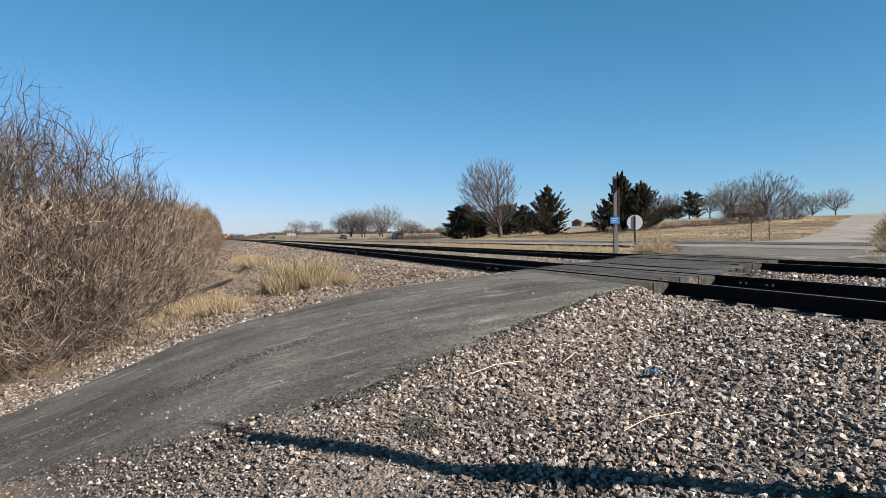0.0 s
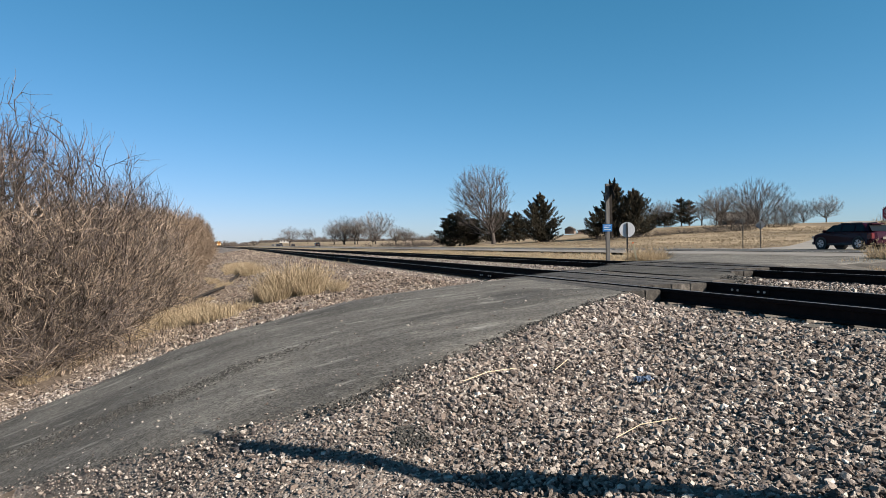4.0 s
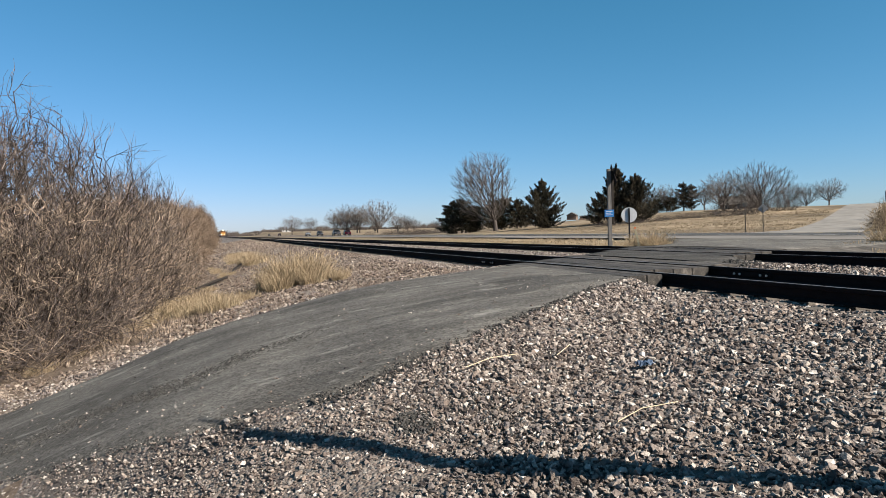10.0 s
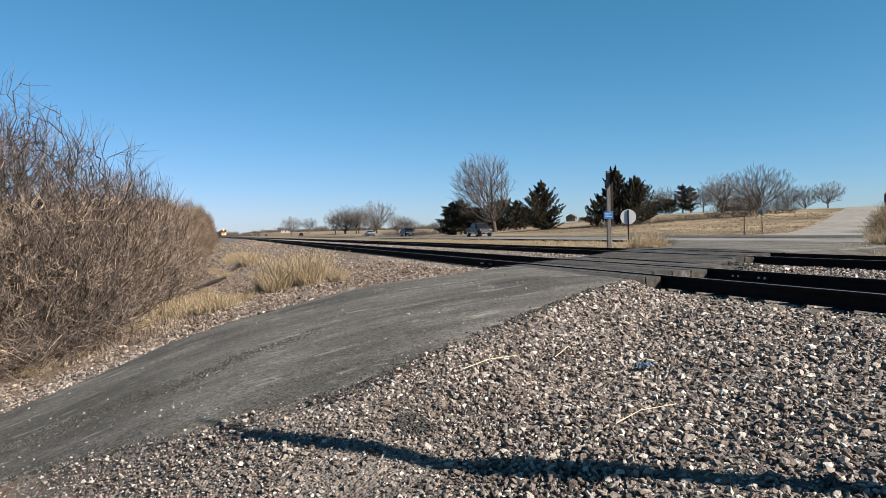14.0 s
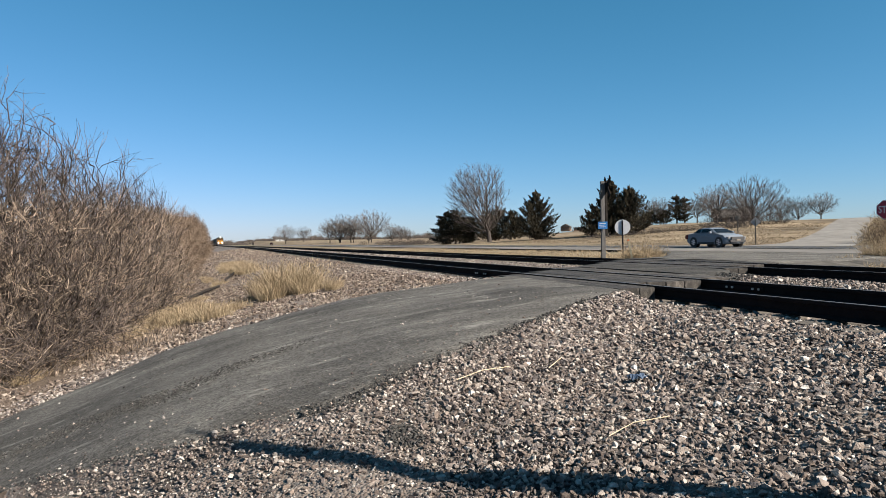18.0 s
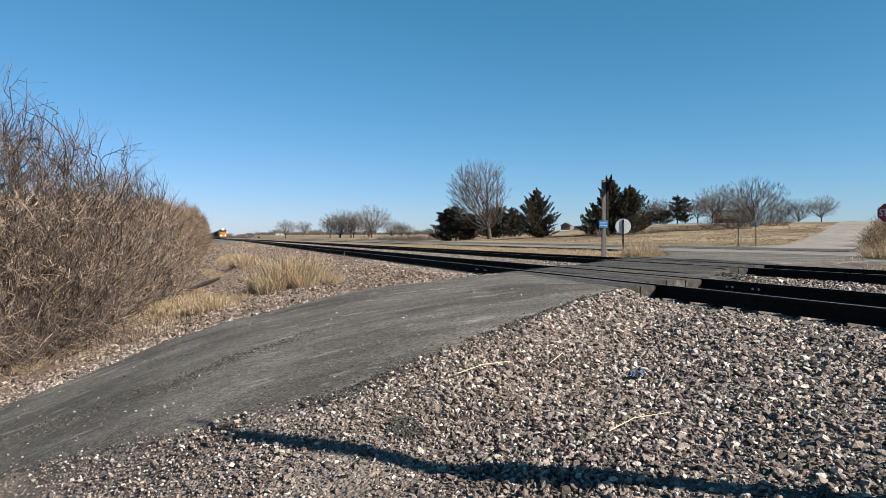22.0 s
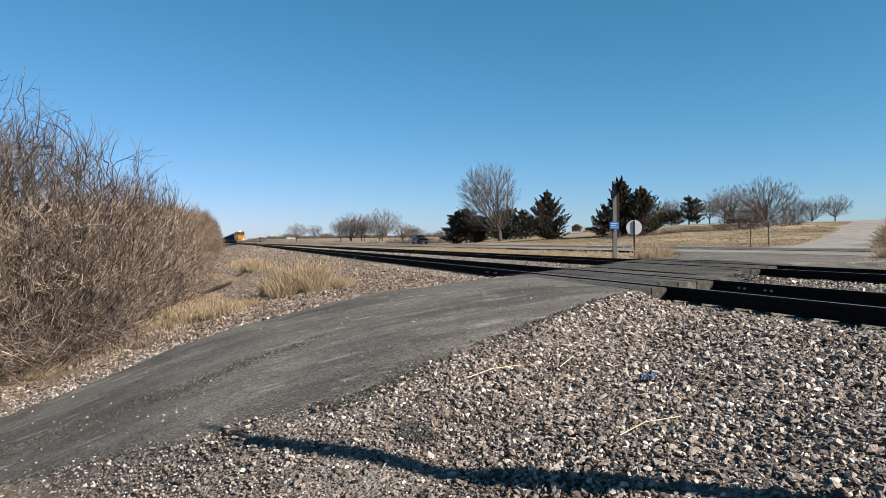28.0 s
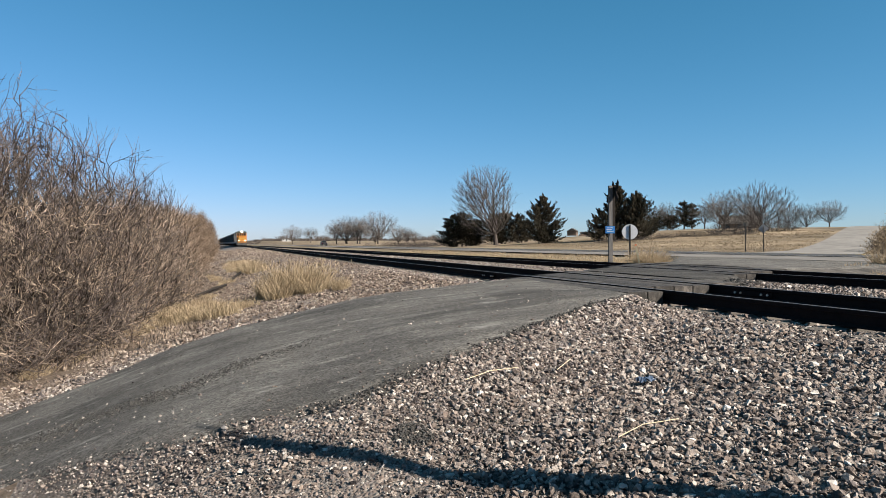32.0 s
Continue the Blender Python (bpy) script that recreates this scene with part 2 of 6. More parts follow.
def stone_mat(name, island, tint=(1.0, 1.0, 1.0)):
    """Crushed rock: every stone has its own tone out of a mixed heap, mottled and dusty."""
    m = surf(name, [(0.45, 0.43, 0.42), (0.85, 0.84, 0.83), (1.25, 1.23, 1.2)], 22.0, 0.9, 0.6, 70.0, spec=0.2)
    n, l = m.node_tree.nodes, m.node_tree.links
    bsdf = n["Principled BSDF"]
    src = bsdf.inputs["Base Color"].links[0].from_socket
    who = n.new("ShaderNodeNewGeometry").outputs["Random Per Island"] if island else n.new("ShaderNodeObjectInfo").outputs["Random"]
    ramp = n.new("ShaderNodeValToRGB")
    tones = [(0.0, (0.030, 0.027, 0.028)), (0.13, (0.080, 0.066, 0.060)), (0.32, (0.165, 0.132, 0.112)), (0.52, (0.125, 0.112, 0.110)), (0.68, (0.220, 0.182, 0.156)),
             (0.82, (0.275, 0.244, 0.220)), (0.95, (0.36, 0.325, 0.29)), (1.0, (0.50, 0.47, 0.43))]
    el = ramp.color_ramp.elements
    while len(el) < len(tones):
        el.new(0.5)
    for e, (at, c) in zip(el, tones):
        e.position, e.color = at, (*(a * b for a, b in zip(c, tint)), 1)
    l.new(who, ramp.inputs["Fac"])
    mx = n.new("ShaderNodeMix")
    mx.data_type, mx.blend_type = "RGBA", "MULTIPLY"
    mx.inputs["Factor"].default_value = 1.0
    l.new(ramp.outputs["Color"], mx.inputs["A"])
    l.new(src, mx.inputs["B"])
    l.new(mx.outputs["Result"], bsdf.inputs["Base Color"])
    return m


m_stone = stone_mat("ballast_stone", True)
m_stone_ob = stone_mat("ballast_stone_single", False)
m_stone_bank = stone_mat("dusty_bank_stone", True, (0.84, 0.79, 0.735))
# rust darkened to near-black: the shade on the rails' near sides is in this colour
m_steel = surf("rusty_shaded_steel", [(0.009, 0.006, 0.006), (0.018, 0.012, 0.011)], 6.0, 0.9, 0.3, 40.0, spec=0.08)
m_head = surf("worn_rail_head", [(0.075, 0.066, 0.06), (0.16, 0.145, 0.135)], 4.0, 0.5, 0.1, stretch=(4, 0.1, 1), metal=0.5)
m_bolt = plain("bright_bolt", (0.55, 0.54, 0.52), 0.45, 0.6)
m_tie = surf("weathered_tie", [(0.06052, 0.05304, 0.0442), (0.09996, 0.08908, 0.07616)], 6.0, 0.9, 0.5, 40.0, vary=0.2)
m_timber = surf("crossing_timber", [(0.009, 0.008, 0.007), (0.027, 0.024, 0.021), (0.085, 0.074, 0.064)], 4.0, 0.9, 0.7, 30.0, stretch=(3, 0.4, 2), vary=0.4, big=0.35, big_scale=1.5)


# ---------------------------------------------------------------- builders
def link_mesh(name, me, parent=None, mats=(), label=""):
    for m in mats:
        me.materials.append(m)
    ob = new(name, me)
    if parent is not None:
        ob.parent = parent
    if label:
        ob["label"] = label
    return ob


def part(name, bm, material, parent=None, label="", smooth=False):
    me = bpy.data.meshes.new(name)
    bm.normal_update()
    bm.to_mesh(me)
    bm.free()
    if smooth:
        me.shade_smooth()
    return link_mesh(name, me, parent, [material] if not isinstance(material, (list, tuple)) else material, label)


def grid_mesh(name, verts, faces, mats, parent=None, index=None, smooth=False, label=""):
    me = bpy.data.meshes.new(name)
    verts, faces = np.asarray(verts, np.float32), np.asarray(faces, np.int32)
    k = faces.shape[1]
    me.vertices.add(len(verts))
    me.vertices.foreach_set("co", verts.ravel())
    me.loops.add(faces.size)
    me.loops.foreach_set("vertex_index", faces.ravel())
    me.polygons.add(len(faces))
    me.polygons.foreach_set("loop_start", np.arange(len(faces), dtype=np.int32) * k)
    if index is not None:
        me.polygons.foreach_set("material_index", np.asarray(index, np.int32))
    me.update(calc_edges=True)
    if smooth:
        me.shade_smooth()
    else:
        me.shade_flat()
    return link_mesh(name, me, parent, mats, label)


def box(bm, x0, x1, y0, y1, z0, z1, bevel=0.0, m=None):
    made = bmesh.ops.create_cube(bm, size=1.0)["verts"]
    mat = Matrix.Translation(((x0 + x1) / 2, (y0 + y1) / 2, (z0 + z1) / 2)) @ Matrix.Diagonal((abs(x1 - x0), abs(y1 - y0), abs(z1 - z0), 1))
    bmesh.ops.transform(bm, matrix=(m @ mat) if m else mat, verts=made)
    if bevel:
        edges = list({e for v in made for e in v.link_edges})
        bmesh.ops.bevel(bm, geom=edges, offset=bevel, segments=2, affect="EDGES")
    return bm


def cyl(bm, p0, p1, r0, r1=None, n=10):
    r1 = r0 if r1 is None else r1
    p0, p1 = Vector(p0), Vector(p1)
    d = p1 - p0
    m = Matrix.Translation((p0 + p1) / 2) @ d.to_track_quat("Z", "Y").to_matrix().to_4x4()
    bmesh.ops.create_cone(bm, cap_ends=True, segments=n, radius1=r0, radius2=r1, depth=d.length, matrix=m)
    return bm


def boxbm(*a, **k):
    return box(bmesh.new(), *a, **k)


def cylbm(*a, **k):
    return cyl(bmesh.new(), *a, **k)


def empty(name, m=None, **tags):
    ob = new(name)
    if m is not None:
        ob.matrix_basis = m
    return tagged(ob, **tags)


# ---------------------------------------------------------------- lie of the land
PROF_X = [-300, -60, -12, -6, -3, -1.5, 0, 2, 3.5, 4.9, 13.9, 15.5, 19, 25, 26.5, 32, 40, 43, 60, 400]
PROF_Z = [-2.0, -2.6, -3.0, -2.8, -2.4, -1.98, -1.62, -1.28, -1.1, -0.93, -0.93, -1.2, -1.3, -1.16, -1.0, -0.95, -0.95, -1.08, -1.0, -0.95]


def sstep(v):
    v = np.clip(v, 0, 1)
    return v * v * (3 - 2 * v)


def land(x, y):
    """Height of the ground at x, y (arrays or numbers)."""
    x, y = np.asarray(x, float), np.asarray(y, float)
    z = np.interp(x, PROF_X, PROF_Z)
    az = np.degrees(np.arctan2(x, np.maximum(y, 0.1)))
    p = x * math.sin(radians(48)) + y * math.cos(radians(48))
    w = np.clip((az - 17) / 19, 0, 1) ** 0.9
    z = z + (3.9 * sstep((p - 62) / 110) + 0.008 * np.clip(p - 172, 0, 200)) * w * (x > 41)
    z = z + np.clip(y - 220, 0, 900) * 0.006 * np.clip((x - 42) / 14, 0, 1) * (1 - w)
    return z + EYE


def ground_z(x, y):
    """Ground with the banks that lead up to the roadway's edges, and hollows under its sheet."""
    x, y = np.asarray(x, float), np.asarray(y, float)
    z = land(x, y)
    crown = np.interp(x, CROWN_X, CROWN_Z) + EYE
    gap = np.maximum(y - np.interp(x, LEFT_X, LEFT_Y), np.interp(x, RIGHT_X, RIGHT_Y) - y)
    inside = (gap < 0.0) & (x > -30) & (x < 32)
    bank = np.maximum(z, crown - 0.04 - np.clip(gap, 0, 9) * 0.17)
    z = np.where((x > -30) & ((x < 5.3) | (x > 13.9)) & (x < 31.5), bank, z)
    return np.where(inside, np.minimum(z, crown - 0.10), z)


def h(x, y):
    return float(land(x, y))


RAIL_Z = EYE - 0.705
TRACKS = (6.75, 11.75)
LEFT_X = [-30, -9, -2.84, -1.48, 0.13, 2, 4.3, 5.3, 7.5, 9.3, 11, 12.6, 14, 18, 24, 31.5]
LEFT_Y = [9.0, 9.6, 10.75, 11.2, 11.6, 12, 12.15, 12.5, 14.4, 16.35, 17.9, 19.3, 20.7, 25, 33, 46]
RIGHT_X = [-30, -9, -1.75, -1.25, -0.38, 0.86, 2.35, 4.2, 5.62, 7.42, 9.5, 11.95, 14, 18, 24, 31.5]
RIGHT_Y = [7.5, 7.4, 6.6, 6.25, 5.65, 5.25, 6.1, 7.4, 8.5, 9.75, 11.3, 13.45, 15.0, 17, 19.5, 21.5]
CROWN_X = [-30, -8, -4, -2.84, -2.18, -1.48, -0.71, 0.13, 1.05, 2, 3, 4.4, 5.5, 13.5, 15.5, 20, 26, 31.5]
CROWN_Z = [-2.9, -2.72, -2.5, -2.31, -2.08, -1.84, -1.57, -1.33, -1.15, -0.98, -0.86, -0.735, -0.70, -0.70, -0.76, -0.88, -0.93, -0.90]


def road_left(x):
    return float(np.interp(x, LEFT_X, LEFT_Y))


def road_right(x):
    return float(np.interp(x, RIGHT_X, RIGHT_Y))


def road_z(x):
    return float(np.interp(x, CROWN_X, CROWN_Z)) + EYE


def road_top(x, y):
    """Height of the ramp's own surface under x, y (arrays)."""
    base = np.interp(x, CROWN_X, CROWN_Z) + EYE
    u = (y - np.interp(x, LEFT_X, LEFT_Y)) / (np.interp(x, RIGHT_X, RIGHT_Y) - np.interp(x, LEFT_X, LEFT_Y))
    wave = np.array([noise.noise((a * 0.8, b * 0.8, 1)) for a, b in zip(x, y)])
    return base - 0.035 * np.abs(2 * np.clip(u, 0, 1) - 1) ** 6 + 0.02 * wave


def axis_lines(near0, near1, step, lo, hi, growth=1.16):
    mid = list(np.arange(near0, near1 + step, step))
    d, v = step, near1
    while v < hi:
        d *= growth
        v += d
        mid.append(min(v, hi))
    d, v = step, near0
    while v > lo:
        d *= growth
        v -= d
        mid.insert(0, max(v, lo))
    return np.unique(np.array(mid))


def build_ground():
    xs, ys = axis_lines(-6, 16, 0.22, -2600, 2600), axis_lines(0, 28, 0.2, -500, 3600)
    X, Y = np.meshgrid(xs, ys)
    Z = ground_z(X, Y)
    near = np.exp(-(np.hypot(X - 2, Y - 10) / 40) ** 2)
    bump = np.array([noise.noise((a * 0.9, b * 0.9, 0)) for a, b in zip(X.ravel(), Y.ravel())]).reshape(X.shape)
    Z = Z + near * bump * 0.03 * (X < 5)
    nx, ny = len(xs), len(ys)
    i = (np.arange(ny - 1)[:, None] * nx + np.arange(nx - 1)[None, :]).ravel()
    faces = np.stack([i, i + 1, i + nx + 1, i + nx], 1)
    cx = (X[:-1, :-1] + X[1:, 1:]).ravel() / 2
    cy = (Y[:-1, :-1] + Y[1:, 1:]).ravel() / 2
    edge = np.array([noise.noise((a * 0.5, b * 0.5, 3)) for a, b in zip(cx, cy)])
    mat = np.where(cx < -1.6 + edge, 1, 0)
    mat = np.where((cx < 1.2 + 1.3 * edge) & (cy > 18.5 + edge) & (cy < 34 + 6 * edge), 1, mat)
    mat = np.where((cx > -2.6 + edge) & (cx < 2.0) & (cy > 34 + 6 * edge), 0, mat)
    mat = np.where((cx > 14.6 + edge * 0.6), 2, mat)
    mat = np.where((cx > 41) | (cx < -60), 3, mat)
    mat = np.where((cx > 13.9) & (cx < 27) & (cy < 25.5 + edge) & (cy > -20), 4, mat)
    ob = grid_mesh("ground", np.stack([X.ravel(), Y.ravel(), Z.ravel()], 1), faces, [m_bed, m_dirt, m_grass, m_field, m_lot], index=mat, smooth=True)
    tagged(ob, "rolling winter farmland with dry grass and gravel slopes", "ground", kind="structure")


def strip(name, mat, xs, ly, ry, zf, thick=0.08, cols=12, rough=0.0, edge=0.0, **tags):
    """A paved strip between two edge lines, with a sunk skirt along its sides."""
    verts, rows = [], []
    for x in xs:
        a, b = ly(x), ry(x)
        a += noise.noise((x * 1.7, 5, 0)) * edge
        b += noise.noise((x * 1.7, 9, 0)) * edge
        z = zf(x)
        row = [(x, a + 0.12, z - thick)]
        for c in range(cols + 1):
            y = a + (b - a) * c / cols
            dip = 0.035 * (abs(2 * c / cols - 1) ** 6)
            row.append((x, y, z - dip + rough * noise.noise((x * 0.8, y * 0.8, 1))))
        row.append((x, b - 0.12, z - thick))
        rows.append(row)
    k = len(rows[0])
    for r in rows:
        verts += r
    faces = [(i * k + j, (i + 1) * k + j, (i + 1) * k + j + 1, i * k + j + 1) for i in range(len(rows) - 1) for j in range(k - 1)]
    ob = grid_mesh(name, verts, faces, [mat], smooth=True)
    me = ob.data
    bm = bmesh.new()
    bm.from_mesh(me)
    bmesh.ops.recalc_face_normals(bm, faces=bm.faces)
    if sum(f.normal.z for f in bm.faces) < 0:
        bmesh.ops.reverse_faces(bm, faces=bm.faces)
    bm.to_mesh(me)
    bm.free()
    return tagged(ob, kind="structure", **tags)


def build_roads():
    xs = np.concatenate([np.arange(-30, -8, 1.0), np.arange(-8, 5.35, 0.18)])
    strip("road_ramp", m_road, xs, road_left, road_right, road_z, 0.14, 22, 0.02, 0.10,
          label="grey worn asphalt ramp climbing to the railway", category="road")
    strip("road_between_tracks", m_tar, np.arange(8.32, 10.2, 0.12), road_left, road_right, road_z, 0.14, 16, 0.006, 0.05,
          label="asphalt infill between the two tracks", category="road")
    strip("road_apron", m_apron, np.concatenate([np.arange(13.35, 20, 0.3), np.arange(20, 27.2, 0.7)]), road_left, road_right, road_z, 0.10, 18, 0.012, 0.12,
          label="dark asphalt apron leading to the highway", category="road")
    ys = axis_lines(-50, 260, 6, -480, 3200, 1.12)
    zf = lambda x: EYE - 0.885
    for name, mat, x0, x1, dz, label in (
            ("highway_shoulder", m_shoulder, 26.4, 41.4, -0.03, "pale gravel shoulders beside the highway"),
            ("highway", m_hwy, 32.6, 39.6, 0.0, "dark two-lane asphalt highway")):
        verts = [(x, y, EYE - 0.885 + dz + (0.05 if x in (x0 + 0.01,) else 0)) for y in ys for x in (x0, (x0 + x1) / 2, x1)]
        for i in range(0, len(verts), 3):
            verts[i + 1] = (verts[i + 1][0], verts[i + 1][1], verts[i + 1][2] + (0.05 if name == 'highway' else 0.0))
        faces = [(i * 3 + j, i * 3 + j + 1, (i + 1) * 3 + j + 1, (i + 1) * 3 + j) for i in range(len(ys) - 1) for j in range(2)]
        tagged(grid_mesh(name, verts, faces, [mat]), label, "road", kind="structure")
    # painted lines
    for name, x, w, m in (("edge_line", 32.95, 0.12, m_white_paint), ("edge_line", 39.25, 0.12, m_white_paint), ("centre_line", 36.1, 0.14, m_yellow_paint)):
        zz = EYE - 0.885 + 0.05 * (1 - abs(x - 36.1) / 3.5) + 0.005
        verts = [(x + s * w / 2, y, zz) for y in ys for s in (-1, 1)]
        faces = [(i * 2, i * 2 + 1, i * 2 + 3, i * 2 + 2) for i in range(len(ys) - 1)]
        tagged(grid_mesh(name, verts, faces, [m]), "painted road line on the highway", "road marking", kind="structure")
    # gravel side road climbing the hill
    az = radians(50.6)
    d0, d1 = Vector((math.sin(az), math.cos(az), 0)), Vector((math.cos(az), -math.sin(az), 0))
    start = Vector((41.9, 40.1, 0)) - d0 * 58
    verts, rows = [], np.arange(51, 420, 3.0)
    for r in rows:
        wide = 2.8 + 5.0 * math.exp(-(r - 50) / 14)
        for c in np.linspace(-1, 1, 7):
            q = start + d0 * r + d1 * (c * (wide if c < 0 else 2.6))
            z = max(h(q.x, q.y), EYE - 0.95) + 0.10 - 0.05 * c * c
            verts.append((q.x, q.y, z))
    faces = [(i * 7 + j, i * 7 + j + 1, (i + 1) * 7 + j + 1, (i + 1) * 7 + j) for i in range(len(rows) - 1) for j in range(6)]
    tagged(grid_mesh("gravel_side_road", verts, faces, [m_gravelroad], smooth=True), "pale gravel road climbing a low hill", "road", kind="structure")


m_white_paint = surf("white_paint", [(0.3414, 0.3414, 0.3305), (0.4298, 0.4298, 0.4189)], 3.0, 0.7, 0.1)
m_yellow_paint = surf("yellow_paint", [(0.3033, 0.2094, 0.02788), (0.3747, 0.2645, 0.0442)], 3.0, 0.7, 0.1)


# ---------------------------------------------------------------- railway
RAIL_PROFILE = [(-0.075, 0), (0.075, 0), (0.075, 0.012), (0.012, 0.035), (0.010, 0.125), (0.036, 0.135), (0.036, 0.165),
                (0.028, 0.175), (-0.028, 0.175), (-0.036, 0.165), (-0.036, 0.135), (-0.010, 0.125), (-0.012, 0.035), (-0.075, 0.012)]


def bend(y):
    """Sideways drift of the tracks where they swing away far down the line."""
    return -0.019 * 15.0 * math.log(1.0 + math.exp(min(60.0, (y - 185.0) / 15.0)))


def rail_mesh():
    ys = np.concatenate([np.arange(-40, 60, 4.0), np.arange(60, 160, 20.0), np.arange(160, 260, 8.0), np.arange(260, 1800, 40.0)])
    k = len(RAIL_PROFILE)
    verts = [(x + bend(y), y, z) for y in ys for x, z in RAIL_PROFILE]
    faces, idx = [], []
    for i in range(len(ys) - 1):
        for j in range(k):
            j2 = (j + 1) % k
            faces.append((i * k + j, i * k + j2, (i + 1) * k + j2, (i + 1) * k + j))
            idx.append(1 if j in (7,) else 0)
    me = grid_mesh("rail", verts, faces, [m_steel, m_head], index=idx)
    return me


def tie_bm():
    bm = boxbm(-1.28, 1.28, -0.125, 0.125, -0.17, 0.0, 0.015)
    for v in bm.verts:
        if v.co.z > -0.05 and abs(v.co.x) < 0.4:
            v.co.z -= 0.02
    return bm


def build_tracks():
    base = rail_mesh()
    tie_me = None
    for n, tx in enumerate(TRACKS):
        tr = empty("railway_track", pose(tx, 0, RAIL_Z - 0.175), label="rusty steel railway track on ballast", category="railway track", group="railway tracks", kind="structure")
        for s in (-1, 1):
            r = base if (n == 0 and s == -1) else new("rail", base.data)
            r.parent = tr
            r.location = (s * 0.755, 0, 0)
            r["label"] = "rusty steel rail with a bright worn head"
            if n == 0:
                for y in ((8.55,) if s == 1 else (-1.0, 15.4)):
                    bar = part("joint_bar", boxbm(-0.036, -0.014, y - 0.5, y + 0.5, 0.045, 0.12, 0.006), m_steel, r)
                    for k in (-0.42, -0.30, 0.12, 0.24):
                        part("bolt", cylbm((-0.036, y + k, 0.083), (-0.055, y + k, 0.083), 0.017, n=6), m_bolt, r)
        lo, hi = road_right(tx) - 0.4, road_left(tx) + 0.4
        far = []
        for i in range(-12, 500):
            y = i * 0.61 + n * 0.2
            if lo < y < hi:
                continue
            if y < 42:
                if tie_me is None:
                    t = part("tie", tie_bm(), m_tie, tr)
                    tie_me = t.data
                else:
                    t = new("tie", tie_me)
                    t.parent = tr
                t.location = (random.uniform(-0.04, 0.04), y, -0.014)
                t.rotation_euler = (0, 0, random.uniform(-0.02, 0.02))
            else:
                far.append(y)
        verts, faces = [], []
        for y in far:
            b = len(verts)
            for x in (-1.28, 1.28):
                for yy in (y - 0.125, y + 0.125):
                    for z in (-0.17, -0.012):
                        verts.append((x + bend(y), yy, z))
            faces += [(b + a, b + c, b + d, b + e) for a, c, d, e in ((1, 5, 7, 3), (0, 1, 3, 2), (4, 6, 7, 5), (0, 4, 5, 1), (2, 3, 7, 6))]
        o = grid_mesh("distant_ties", verts, faces, [m_tie], tr)
        tagged(o, kind="stuff")


def build_crossing():
    for n, tx in enumerate(TRACKS):
        cr = empty("crossing_surface", pose(tx, 0, RAIL_Z), label="timber and asphalt crossing panels set between the rails", category="level crossing", group="crossing surfaces", kind="structure")
        for x0, x1 in ((-1.42, -1.10), (-1.09, -0.84), (-0.66, -0.36), (-0.35, -0.01), (0.0, 0.34), (0.35, 0.66), (0.84, 1.09), (1.10, 1.55)):
            mid = tx + (x0 + x1) / 2
            a = road_right(tx + (-1.1 if x1 < -0.8 else (0.8 if x0 > 0.8 else 0.2))) - 0.12
            b = road_left(mid) + 0.1
            k = max(2, round((b - a) / 1.9))
            for i in range(k):
                p = part("panel", boxbm(x0, x1, a + (b - a) * i / k + 0.006, a + (b - a) * (i + 1) / k - 0.006, -0.19, -0.012 + random.uniform(-0.006, 0.004), 0.008), m_timber, cr)


build_ground()
build_roads()
build_tracks()
build_crossing()

m_crumb = surf("black_crumbs", [(0.01496, 0.01428, 0.01292), (0.0476, 0.04488, 0.0408)], 20, 0.9, 0.3, vary=0.4, island=True)


# ---------------------------------------------------------------- stones
def stone_variants(count=10, corners=9):
    """Angular chips: the hulls of a few corners thrown on a squashed ball, all with the same face count."""
    out, faces = [], []
    rng = np.random.default_rng(4)
    while len(out) < count:
        p = rng.normal(size=(corners, 3))
        p /= np.linalg.norm(p, axis=1)[:, None]
        gaps = np.linalg.norm(p[:, None] - p[None], axis=2) + np.eye(corners) * 9
        if gaps.min() < 0.55:
            continue
        bm = bmesh.new()
        for q in p:
            bm.verts.new(q)
        bmesh.ops.convex_hull(bm, input=bm.verts)
        bmesh.ops.recalc_face_normals(bm, faces=bm.faces)
        bm.verts.index_update()
        if len(bm.verts) == corners and len(bm.faces) == 2 * corners - 4:
            v = np.array([q.co[:] for q in bm.verts])
            out.append(v * 0.55 * np.array([rng.uniform(0.95, 1.4), rng.uniform(0.7, 1.1), rng.uniform(0.55, 0.85)]))
            faces.append([[q.index for q in f.verts] for f in bm.faces])
        bm.free()
    return out, np.array(faces)


STONES, STONE_FACES = stone_variants()


def scatter(name, pts, sizes, mat, parent=None, seed=1, sink=0.22):
    """Many stones in one mesh, each turned and stretched on its own."""
    rng = np.random.default_rng(seed)
    n = len(pts)
    q = rng.normal(size=(n, 4))
    q /= np.linalg.norm(q, axis=1)[:, None]
    w, x, y, z = q.T
    R = np.stack([1 - 2 * (y * y + z * z), 2 * (x * y - w * z), 2 * (x * z + w * y), 2 * (x * y + w * z), 1 - 2 * (x * x + z * z), 2 * (y * z - w * x),
                  2 * (x * z - w * y), 2 * (y * z + w * x), 1 - 2 * (x * x + y * y)], 1).reshape(n, 3, 3)
    pick = rng.integers(0, len(STONES), n)
    var = np.array(STONES)[pick]
    v = np.einsum("nij,nkj->nki", R, var) * sizes[:, None, None]
    v[:, :, 2] *= 0.82
    v += pts[:, None, :]
    v[:, :, 2] += (sizes * sink)[:, None]
    k = v.shape[1]
    f = STONE_FACES[pick] + (np.arange(n) * k)[:, None, None]
    return grid_mesh(name, v.reshape(-1, 3), f.reshape(-1, 3), [mat], parent)


